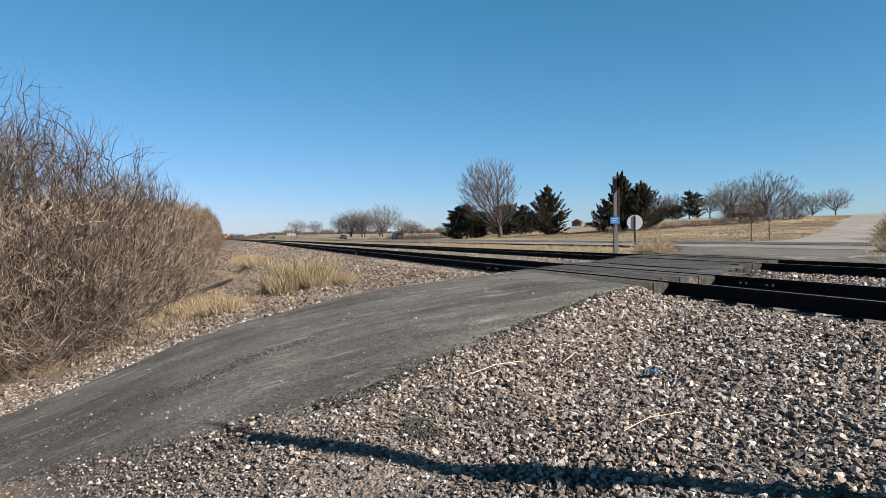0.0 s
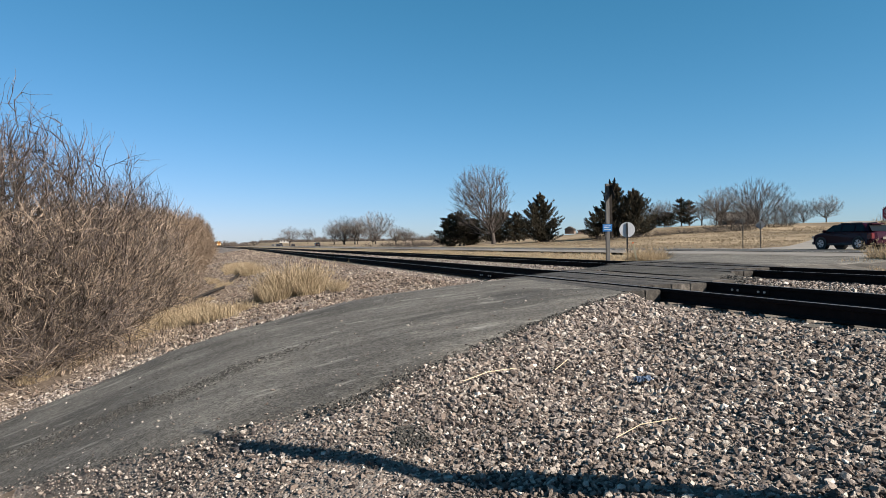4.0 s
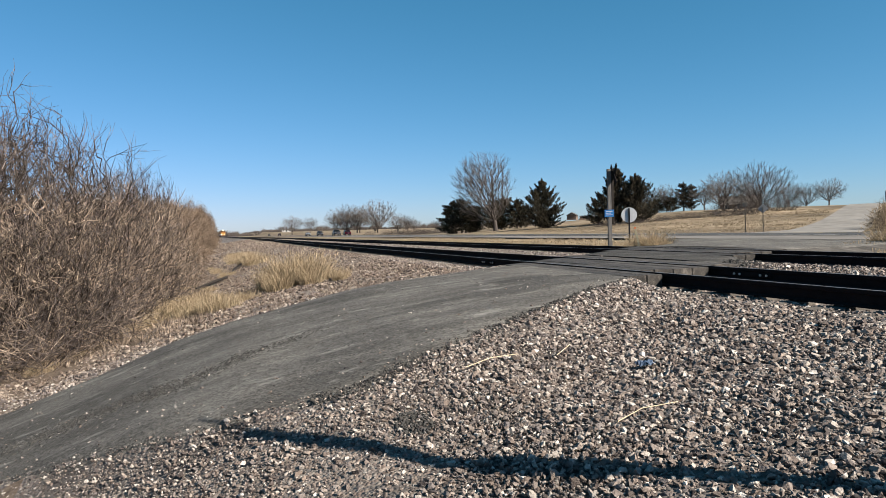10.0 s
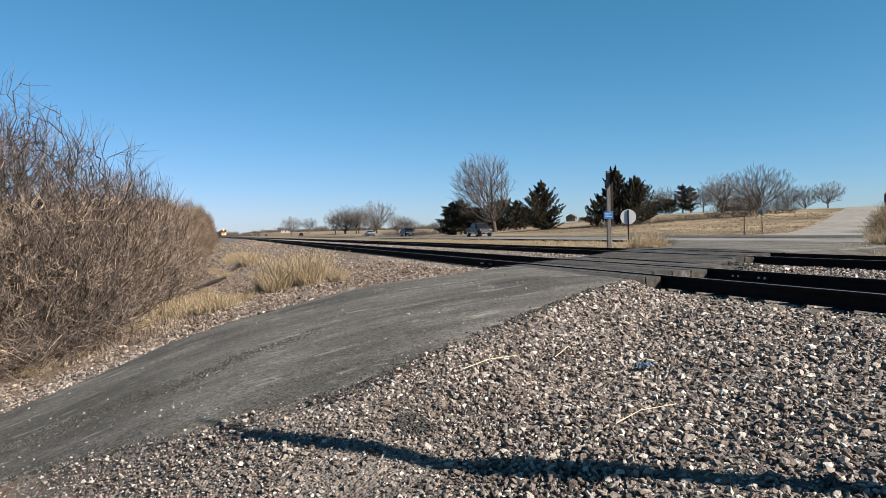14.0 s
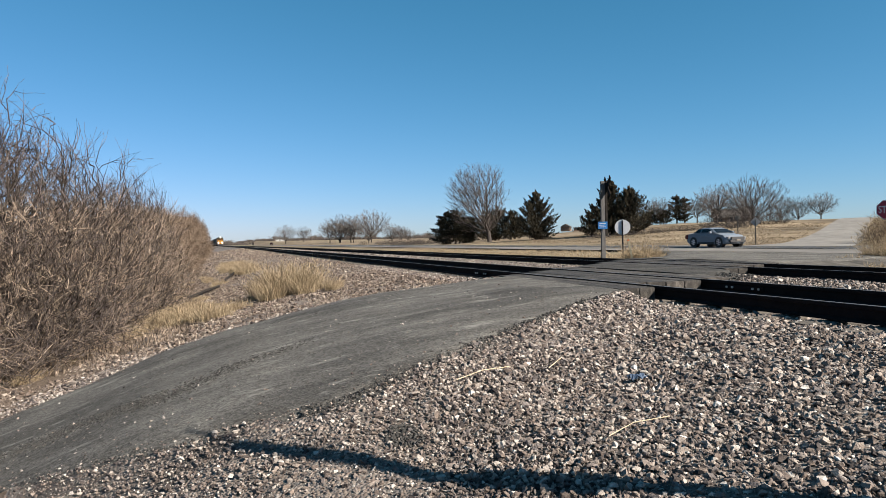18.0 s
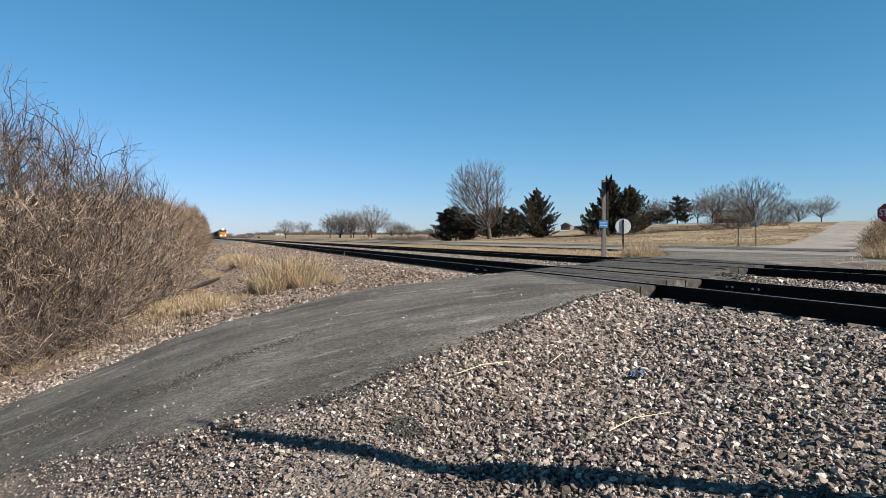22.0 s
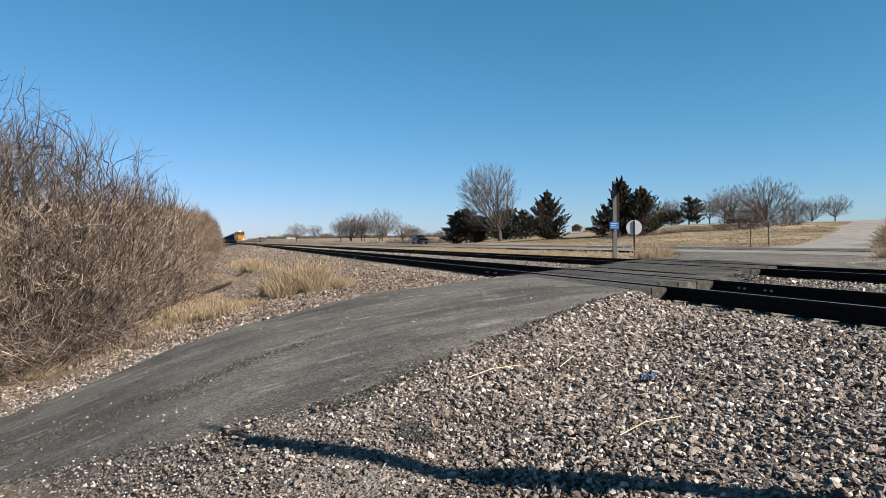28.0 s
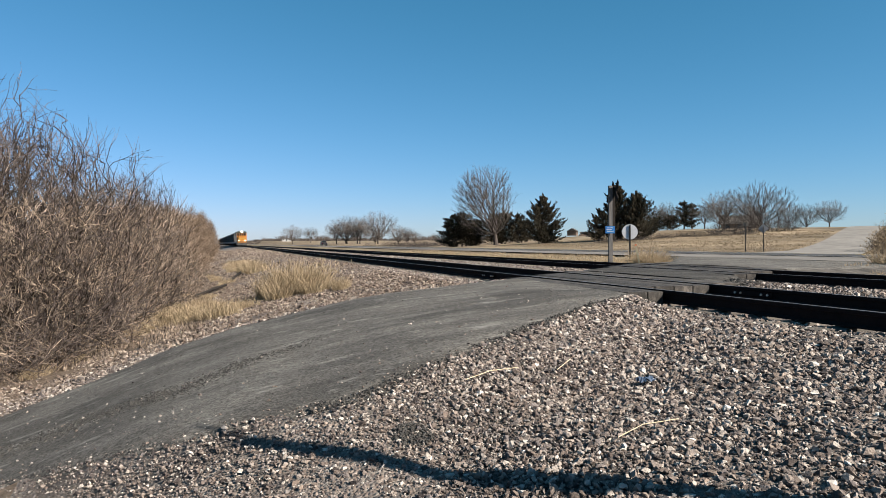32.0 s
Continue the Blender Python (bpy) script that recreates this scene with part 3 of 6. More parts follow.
def spots(rng, x0, x1, y0, y1, density, keep):
    n = int((x1 - x0) * (y1 - y0) * density)
    x, y = rng.uniform(x0, x1, n), rng.uniform(y0, y1, n)
    k = keep(x, y)
    x, y = x[k], y[k]
    return np.stack([x, y, ground_z(x, y)], 1)


def build_ballast():
    rng = np.random.default_rng(11)
    right = lambda x: np.interp(x, RIGHT_X, RIGHT_Y)
    left = lambda x: np.interp(x, LEFT_X, LEFT_Y)
    seen = lambda x, y: (x < 1.34 * y + 0.4) & (x > -0.36 * y - 0.3)
    # slope before the near track
    def edge_thin(x, y):
        gap = right(x) - y
        wob = np.array([noise.noise((a * 2.2, b * 2.2, 7)) for a, b in zip(x, y)])
        return seen(x, y) & (gap > 0.0) & (rng.uniform(0, 1, len(x)) < np.clip(0.35 + (gap + wob * 0.5) * (0.5 + 0.2 * np.clip(x, 0, 4)) + 0.6 * np.clip(x - 0.6, 0, 1), 0.08, 1))
    front = spots(rng, -3.2, 5.65, 1.0, 8.6, 3000, edge_thin)
    size = np.clip(rng.lognormal(math.log(0.0195), 0.46, len(front)), 0.009, 0.06)
    size *= np.clip(0.85 + 0.12 * front[:, 0], 0.7, 1.4)
    order = np.argsort(np.hypot(front[:, 0] - 1.6, front[:, 1] - 3.2))
    near = order[:300]
    bal = empty("ballast", label="coarse crushed-stone ballast heaped beside the track", category="ballast")
    metas = []
    for v, fc in zip(STONES, STONE_FACES):
        me = bpy.data.meshes.new("stone")
        me.from_pydata(v.tolist(), [], fc.tolist())
        me.materials.append(m_stone_ob)
        metas.append(me)
    for i in near:
        s = new("stone", metas[rng.integers(0, len(metas))])
        s.parent = bal
        s.location = front[i] + np.array([0, 0, size[i] * 0.22])
        s.rotation_euler = rng.uniform(0, 6.28, 3)
        s.scale = (size[i],) * 3
    rest = order[300:]
    tagged(scatter("loose_ballast", front[rest], size[rest], m_stone, bal, 2), kind="stuff")
    # beyond the ramp, down the bank
    bank = np.concatenate([
        spots(rng, -4.2, 5.6, 9.0, 22, 560, lambda x, y: (y > left(x) + 0.02) & seen(x, y) & ((x > -1.3) | (y < left(x) + 3.7 + 0.9 * np.sin(x * 5)))),
        spots(rng, -1.4, 5.6, 22, 42, 200, lambda x, y: rng.uniform(0, 1, len(x)) < 0.45 + 0.12 * x),
        spots(rng, -3.2, 1.5, 22, 60, 70, lambda x, y: rng.uniform(0, 1, len(x)) < 0.9),
        spots(rng, 1.5, 5.6, 42, 90, 40, lambda x, y: x > 0),
        spots(rng, -2.4, 5.6, 58, 150, 14, lambda x, y: x > -2.4 + 0.4 * np.sin(y))])
    bs = np.clip(rng.lognormal(math.log(0.032), 0.42, len(bank)), 0.025, 0.12)
    bs *= np.clip(bank[:, 1] / 32, 1, 2.6)
    verge = bank[:, 1] < left(bank[:, 0]) + 1.6
    o = scatter("verge_stones", bank[verge], bs[verge], m_stone, None, 4)
    tagged(o, "pale crushed stone along the edge of the asphalt ramp", "ballast", kind="stuff")
    o = scatter("bank_ballast", bank[~verge], bs[~verge], m_stone_bank, None, 3)
    tagged(o, "crushed stone spilling down the railway bank", "ballast", kind="stuff")
    # between and beside the rails
    def clear(x, y):
        ok = (y > left(x) + 0.05) | (y < right(x) - 0.05)
        for tx in TRACKS:
            for s in (-0.755, 0.755):
                ok &= np.abs(x - tx - s) > 0.11
        return ok & (x < 1.34 * y + 1.0)
    mids = np.concatenate([spots(rng, 4.95, 5.88, 3.0, 26, 520, clear), spots(rng, 5.88, 8.25, 3.2, 26, 170, clear), spots(rng, 8.2, 10.35, 5.2, 40, 560, clear),
                           spots(rng, 10.3, 13.9, 6.5, 40, 90, clear), spots(rng, 8.2, 10.35, 40, 120, 70, clear)])
    ms = np.clip(rng.lognormal(math.log(0.038), 0.3, len(mids)), 0.025, 0.1)
    between = (mids[:, 0] > 8.25) & (mids[:, 0] < 10.3)
    mids[:, 2] += np.where(between, 0.02 + 0.13 * np.sin((mids[:, 0] - 8.25) / 2.05 * math.pi), np.where(mids[:, 0] < 5.88, 0.012, -0.015))
    o = scatter("track_ballast", mids, ms, m_stone, None, 5)
    tagged(o, "pale crushed stone between the rails and tracks", "ballast", kind="stuff")
    # broken black edge of the asphalt; its crumbs also stand in for the edge's shading
    n = 3600
    x = rng.uniform(0.6, 5.2, n)
    y = right(x) + np.abs(rng.normal(0, 0.10, n)) * np.where(rng.uniform(0, 1, n) < 0.65, -1, 0.7)
    o = scatter("asphalt_edge", np.stack([x, y, np.maximum(ground_z(x, y), np.where(y > right(x), np.interp(x, CROWN_X, CROWN_Z) + EYE - 0.035, -9)) + 0.006], 1),
                np.clip(rng.lognormal(math.log(0.014), 0.45, n), 0.007, 0.035), m_crumb, None, 16, 0.2)
    tagged(o, "broken black crumbs that darken the shaded asphalt edge", "asphalt crumbs", kind="stuff")
    # asphalt crumbled out between the tracks
    n = 4200
    x = rng.uniform(8.3, 10.3, n)
    y = right(x) - np.abs(rng.normal(0, 0.34, n)) + 0.1
    o = scatter("asphalt_spill", np.stack([x, y, ground_z(x, y) + 0.03 + 0.13 * np.sin((x - 8.25) / 2.05 * math.pi)], 1), np.clip(rng.lognormal(math.log(0.035), 0.4, n), 0.015, 0.08), m_crumb, None, 36, 0.2)
    tagged(o, "black asphalt crumbs spilled between the tracks", "asphalt crumbs", kind="stuff")
    # dark worn seam along the ramp
    n = 15000
    x = rng.uniform(-3.6, 1.2, n)
    y = np.interp(x, [-3.6, -2.1, -1.7, -1.16, -0.45, 0.22, 1.2], [7.5, 7.7, 7.8, 7.64, 7.48, 7.8, 8.4]) + 0.05 * np.sin(x * 5.0) + rng.normal(0, 1, n) * np.interp(x, [-3.6, -1, 1.2], [0.26, 0.17, 0.10])
    keep = rng.uniform(0, 1, n) < np.interp(x, [-3.6, -0.6, 0.3, 1.2], [1, 1, 0.5, 0.05])
    x, y, n = x[keep], y[keep], int(keep.sum())
    o = scatter("worn_seam", np.stack([x, y, road_top(x, y) - 0.002], 1), np.clip(rng.lognormal(math.log(0.012), 0.5, n), 0.006, 0.035), m_crumb, None, 26, 0.05)
    tagged(o, "dark loose chips along a worn seam in the asphalt", "asphalt crumbs", kind="stuff")
    # gravel crumbs strewn over the ramp
    x = rng.uniform(-4.5, 4.8, 2600)
    u = rng.uniform(0, 1, 2600) ** 1.0
    y = right(x) + (left(x) - right(x)) * np.where(rng.uniform(0, 1, 2600) < 0.72, u ** 3.0, u)
    z = road_top(x, y)
    cs = np.clip(rng.lognormal(math.log(0.012), 0.5, 2600), 0.006, 0.04)
    o = scatter("road_grit", np.stack([x, y, z], 1), cs, m_stone, None, 6, 0.1)
    tagged(o, "loose gravel crumbs strewn on the asphalt", "gravel", kind="stuff")


# ---------------------------------------------------------------- bare wood
def tubes(segs, sides=3):
    """Tapered prisms along segments (n x 8: p0, p1, r0, r1)."""
    s = np.asarray(segs, float)
    p0, p1, r0, r1 = s[:, :3], s[:, 3:6], s[:, 6], s[:, 7]
    d = p1 - p0
    d /= np.maximum(np.linalg.norm(d, axis=1), 1e-6)[:, None]
    ref = np.where(np.abs(d[:, 2:3]) < 0.9, np.array([[0, 0, 1.0]]), np.array([[1.0, 0, 0]]))
    u = np.cross(d, ref)
    u /= np.linalg.norm(u, axis=1)[:, None]
    w = np.cross(d, u)
    vs = []
    for p, r in ((p0, r0), (p1, r1)):
        for k in range(sides):
            a = 2 * math.pi * k / sides
            vs.append(p + r[:, None] * (math.cos(a) * u + math.sin(a) * w))
    v = np.stack(vs, 1).reshape(-1, 3)
    b = np.arange(len(s)) * 2 * sides
    f = np.concatenate([np.stack([b + k, b + (k + 1) % sides, b + sides + (k + 1) % sides, b + sides + k], 1) for k in range(sides)])
    return v, f


def hose(run, sides=6):
    """One unbroken tapered tube along a run of segments that follow one another."""
    run = np.asarray(run, float)
    pts = np.concatenate([run[:1, :3], run[:, 3:6]])
    rad = np.concatenate([run[:1, 6], run[:, 7]])
    d = np.gradient(pts, axis=0)
    d /= np.maximum(np.linalg.norm(d, axis=1), 1e-6)[:, None]
    u = np.cross(d, (0.31, 0.95, 0.08))
    u /= np.maximum(np.linalg.norm(u, axis=1), 1e-6)[:, None]
    w = np.cross(d, u)
    a = 2 * math.pi * np.arange(sides) / sides
    v = pts[:, None] + rad[:, None, None] * (np.cos(a)[None, :, None] * u[:, None] + np.sin(a)[None, :, None] * w[:, None])
    f = [(i * sides + k, i * sides + (k + 1) % sides, (i + 1) * sides + (k + 1) % sides, (i + 1) * sides + k) for i in range(len(pts) - 1) for k in range(sides)]
    return v.reshape(-1, 3), f


def unit(x, y, z):
    k = 1.0 / math.sqrt(x * x + y * y + z * z + 1e-12)
    return x * k, y * k, z * k


def grow(rnd, out, p, d, length, r, level, plan, rmin, inside=None):
    """One limb, then its side shoots; segments land in out[level]. plan: (steps, shoots, ratio, spread, bend, up) for each level."""
    steps, kids, ratio, spread, bend, up = plan[level]
    tol = rnd.uniform(0.6, 0.95)
    st, step = [], length / steps
    for i in range(steps):
        d = unit(d[0] + rnd.gauss(0, bend), d[1] + rnd.gauss(0, bend), d[2] + rnd.gauss(0, bend) + up)
        q = (p[0] + d[0] * step, p[1] + d[1] * step, p[2] + d[2] * step)
        if inside and level < len(plan) - 2 and inside(q) > tol:
            break
        ra, rb = r * (1 - 0.7 * i / steps), r * (1 - 0.7 * (i + 1) / steps)
        out[level].append((*p, *q, max(ra, rmin), max(rb, rmin * 0.7)))
        st.append((q, d, rb))
        p = q
    if not st or level + 1 >= len(plan):
        return
    for j in range(kids):
        q, b, br = st[min(len(st) - 1, int((0.2 + 0.8 * (j + rnd.random()) / kids) * len(st)))]
        s = (rnd.gauss(0, 1), rnd.gauss(0, 1), rnd.gauss(0, 1))
        k = s[0] * b[0] + s[1] * b[1] + s[2] * b[2]
        s = unit(s[0] - b[0] * k, s[1] - b[1] * k, s[2] - b[2] * k)
        w, back = spread * rnd.uniform(0.7, 1.3), step * rnd.uniform(0, 0.8)
        grow(rnd, out, (q[0] - b[0] * back, q[1] - b[1] * back, q[2] - b[2] * back), unit(b[0] + s[0] * w, b[1] + s[1] * w, b[2] + s[2] * w),
             length * ratio * rnd.uniform(0.7, 1.15), max(br * 0.75, rmin), level + 1, plan, rmin, inside)


m_bark = surf("grey_bark", [(0.034, 0.028, 0.025), (0.070, 0.060, 0.054)], 9.0, 0.95, 0.5, 30.0, spec=0.15)
m_twig = surf("bare_twigs", [(0.045, 0.037, 0.033), (0.088, 0.075, 0.066)], 6.0, 0.95, 0.0, vary=0.35, island=True, spec=0.15)
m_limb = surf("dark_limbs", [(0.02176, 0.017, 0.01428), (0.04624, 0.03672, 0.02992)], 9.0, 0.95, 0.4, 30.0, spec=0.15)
m_twig_pale = surf("pale_twigs", [(0.060, 0.051, 0.046), (0.125, 0.108, 0.096)], 6.0, 0.95, 0.0, vary=0.35, island=True, spec=0.15)
# dark and pale extremes with wide variation imitate sun and shadow among the twigs
m_dusk = surf("dark_shaded_twigs", [(0.025, 0.020, 0.019), (0.062, 0.050, 0.045), (0.125, 0.101, 0.086)], 1.2, 0.95, 0.0, vary=0.7, island=True, spec=0.15)
m_shrub = surf("shrub_twigs", [(0.055, 0.042, 0.033), (0.140, 0.108, 0.082), (0.300, 0.240, 0.185)], 1.2, 0.95, 0.0, vary=0.7, island=True, spec=0.15)
m_brush = surf("brush_twigs", [(0.030, 0.023, 0.019), (0.085, 0.066, 0.051), (0.220, 0.175, 0.135)], 1.2, 0.95, 0.0, vary=0.7, island=True, spec=0.15)
m_brush_tan = surf("brush_twigs_tan", [(0.0748, 0.05304, 0.03808), (0.1666, 0.1224, 0.08704)], 1.2, 0.95, 0.0, vary=0.4, island=True, spec=0.15)
m_blade = surf("straw_blades", [(0.185, 0.138, 0.086), (0.285, 0.222, 0.144), (0.39, 0.318, 0.218)], 3.0, 0.9, 0.0, vary=0.3, island=True, spec=0.15, trans=0.35)
m_needle = surf("cedar_foliage", [(0.01292, 0.01224, 0.00884), (0.02924, 0.02516, 0.017), (0.04624, 0.03672, 0.02584)], 2.0, 0.95, 0.0, vary=0.4, island=True, spec=0.1)


def bush(name, seed, height, radius, stems, count, mats, label, rmin=0.0045, lean=(0.0, 0.0), twigs=4, low=0.12, curl=0.25):
    """Many stems from one foot, arching outwards, that part towards a domed outline."""
    rng = np.random.default_rng(seed)
    u = rng.normal(size=(count * 2, 3))
    u /= np.linalg.norm(u, axis=1)[:, None]
    u[:, 2] = np.abs(u[:, 2])
    d = rng.uniform(0.05, 1.0, len(u)) ** 0.45
    q = u * d[:, None] * (1 + 0.14 * np.sin(u[:, :1] * 7 + seed) * np.cos(u[:, 1:2] * 6))
    goals = np.stack([q[:, 0] * radius + lean[0] * q[:, 2], q[:, 1] * radius + lean[1] * q[:, 2], q[:, 2] * height], 1)
    goals = goals[goals[:, 2] > height * low][:count]
    step = height / 26
    start = []
    for i in range(stems):
        a, t = i * 2.4 + rng.normal() * 0.3, math.sqrt((i + 0.5) / stems)
        rr = radius * 0.3 * t
        aim = np.array([math.cos(a) * t * radius / height * 1.5 + lean[0] / height, math.sin(a) * t * radius / height * 1.5 + lean[1] / height, 1.0])
        chain = [np.array([math.cos(a) * rr, math.sin(a) * rr, -0.15])]
        for k in range(int(rng.uniform(3, 7))):
            aim = aim / np.linalg.norm(aim) + rng.normal(size=3) * 0.09
            chain.append(chain[-1] + aim / np.linalg.norm(aim) * step)
        start.append(chain)
    nodes, par = ramify(rng, start, goals, 0.6, curl / height, 0.09)
    segs, ends = limbs_of(nodes, par, rmin, 2.2, 0.011 * height)
    fine = shoots(rng, nodes, par, ends, height * 0.12, rmin * 0.8, twigs, 0.06, 0.42)
    ob = empty(name, label=label, category="shrub", group="bare shrubs along the railway")
    limit = np.sort(segs[:, 7])[-min(len(segs), 200)]
    for run in [r for r in stout_runs(segs, nodes, par, limit) if len(r) > 2][:20]:
        v, f = hose(run, 5)
        grid_mesh("stem", v, f, [mats[0]], ob)
    v, f = tubes(segs, 4)
    tagged(grid_mesh("limb_tangle", v, f, [mats[0]], ob), kind="stuff")
    v, f = tubes(fine, 3)
    grid_mesh("crown", v, f, [mats[1]], ob)
    return ob


def underbrush(name, seed, radius, count, mats, label, tall=1.3):
    """Low tangle of arching canes."""
    rnd = random.Random(seed)
    out = [[], []]
    plan = [(4, 5, 0.5, 0.9, 0.16, -0.03), (3, 0, 0, 0, 0.16, -0.02)]
    for i in range(count):
        a, rr = rnd.uniform(0, 6.28), radius * math.sqrt(rnd.random())
        grow(rnd, out, (math.cos(a) * rr, math.sin(a) * rr, rnd.uniform(-0.1, 0.5)), unit(rnd.gauss(0, 0.7), rnd.gauss(0, 0.7), 0.65), tall * rnd.uniform(0.4, 1.1), 0.008, 0, plan, 0.006)
    ob = empty(name, label=label, category="shrub", group="bare shrubs along the railway")
    for k, lv, m in (("cane_tangle", out[0], mats[0]), ("crown", out[1], mats[1])):
        v, f = tubes(lv, 3)
        tagged(grid_mesh(k, v, f, [m], ob), kind="stuff")
    return ob


def build_brush():
    rng = np.random.default_rng(21)
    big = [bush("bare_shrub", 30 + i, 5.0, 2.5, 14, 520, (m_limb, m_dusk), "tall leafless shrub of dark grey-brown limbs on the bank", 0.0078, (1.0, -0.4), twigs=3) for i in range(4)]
    mid = [bush("bare_shrub", 50 + i, 4.0, 2.2, 15, 900, (m_brush, m_brush_tan), "leafless tan-brown shrub on the bank", 0.0075, twigs=6) for i in range(2)]
    fill = [bush("bare_shrub", 55 + i, 3.2, 2.0, 14, 460, (m_brush, m_shrub), "dense brown shrub under the taller limbs", 0.0095, (0.6, -0.3), twigs=4) for i in range(2)]
    low = [underbrush("bramble", 60 + i, 1.7, 240, (m_shrub, m_dusk), "low tangled leafless bramble at the foot of the shrubs") for i in range(3)]
    used = set()
    def put(src, x, y, s, tall=None):
        m = pose(x, y, h(x, y) - 0.05, rng.uniform(-4, 4), rng.uniform(-4, 4), rng.uniform(0, 360))
        if src in used:
            o = copy_thing(src, m)
        else:
            o = src
            o.matrix_basis = m
            used.add(src)
        o.scale = (s, s, tall or s)
        return o
    # (x, y, radius, height)
    spots_big = [(-5.0, 14.9, 1.7, 3.4), (-3.9, 16.0, 1.6, 3.3), (-6.9, 14.9, 1.8, 3.8), (-3.0, 18.6, 1.6, 3.4), (-2.9, 21.4, 1.6, 3.6), (-6.2, 15.6, 2.4, 5.7), (-4.7, 17.2, 2.3, 5.5), (-7.4, 17.6, 2.8, 6.5), (-3.7, 20.2, 2.2, 5.3), (-6.0, 20.0, 2.8, 6.4), (-8.6, 20.6, 3.0, 6.9), (-3.5, 23.6, 2.1, 5.3),
                 (-5.6, 24.0, 2.8, 6.4), (-3.4, 27.5, 2.0, 5.2), (-5.6, 28.5, 2.8, 6.5), (-8.0, 26.0, 3.0, 7.2), (-3.6, 31.5, 2.0, 5.2), (-5.6, 33.0, 2.7, 6.3), (-3.8, 35.5, 2.0, 5.2)]
    for i, (x, y, rad, tall) in enumerate(spots_big):
        put(big[i % 4], x, y, rad / 2.1, tall / (4.55 if x < -5.8 else 4.75))
    for i, (x, y, s) in enumerate([(-5.4, 14.9, 1.1), (-4.2, 15.7, 1.05), (-6.6, 15.4, 1.2), (-3.5, 17.4, 1.1), (-4.9, 17.0, 1.3), (-3.1, 19.4, 1.05), (-4.3, 19.6, 1.35), (-2.9, 22.0, 1.1), (-4.0, 22.6, 1.4), (-2.8, 25.0, 1.15), (-3.6, 27.0, 1.35), (-2.8, 29.0, 1.2), (-2.9, 33.0, 1.3), (-6.6, 18.6, 1.5)]):
        put(fill[i % 2], x, y, s * 0.92)
    y, i = 37.0, 0
    while y < 150:
        put(mid[i % 2], -3.9 + 0.25 * math.sin(i * 1.9), y, 1.15 + 0.002 * y + 0.12 * math.sin(i * 2.3), (3.2 + 0.036 * y + 0.5 * math.sin(i * 2.9)) / 4.3)
        if i % 2:
            put(mid[(i + 1) % 2], -6.4, y + 1.2, 1.5, (3.8 + 0.036 * y) / 4.3)
        y += 2.0 if y < 60 else 4.5
        i += 1
    spots_low = [(-4.6, 14.6), (-3.9, 15.6), (-5.8, 14.9), (-3.2, 16.6), (-4.6, 16.4), (-2.9, 18.2), (-3.9, 18.4), (-2.5, 20.2), (-3.4, 20.6), (-2.5, 22.6), (-3.2, 24.0), (-2.3, 25.4),
                 (-2.5, 28.0), (-2.2, 31.0), (-2.2, 34.5), (-2.1, 38.5), (-6.6, 16.6), (-2.0, 43), (-5.2, 18.6), (-6.2, 20.8)]
    for i, (x, y) in enumerate(spots_low):
        put(low[i % 3], x - (0.7 if y > 18 else 0.0), y, rng.uniform(0.85, 1.15))


def grass_clump(name, seed, radius, count, tall, label, group="clumps of dry grass"):
    rng = np.random.default_rng(seed)
    v, f = [], []
    for i in range(count):
        a, rr = rng.uniform(0, 6.28), radius * math.sqrt(rng.uniform(0, 1))
        p = np.array([math.cos(a) * rr, math.sin(a) * rr, -0.03])
        lean = np.array([*(rng.normal(size=2) * 0.3 + np.array([math.cos(a), math.sin(a)]) * 0.18), 1.0])
        L = tall * rng.uniform(0.45, 1.1) * (1 - 0.35 * (rr / radius) ** 2)
        side = np.cross(lean, rng.normal(size=3))
        side *= rng.uniform(0.003, 0.0065) / np.linalg.norm(side)
        mid = p + lean * L * 0.55
        tip = p + lean * L + np.array([*(rng.normal(size=2) * 0.16 * L), -0.12 * L])
        b = len(v)
        v += [p - side, p + side, mid + side, mid - side, tip]
        f += [(b, b + 1, b + 2, b + 3), (b + 3, b + 2, b + 4, b + 4)]
        if rng.uniform() < 0.25:
            b = len(v)
            s2 = side * 3.0
            v += [tip - s2, tip + s2 - np.array([0, 0, 0.06]), tip + np.array([0, 0, 0.08]), tip + s2]
            f.append((b, b + 1, b + 2, b + 3))
    me = bpy.data.meshes.new(name)
    me.from_pydata([tuple(q) for q in v], [], [tuple(dict.fromkeys(q)) for q in f])
    ob = link_mesh(name, me, None, [m_blade])
    return tagged(ob, label, "grass", group)


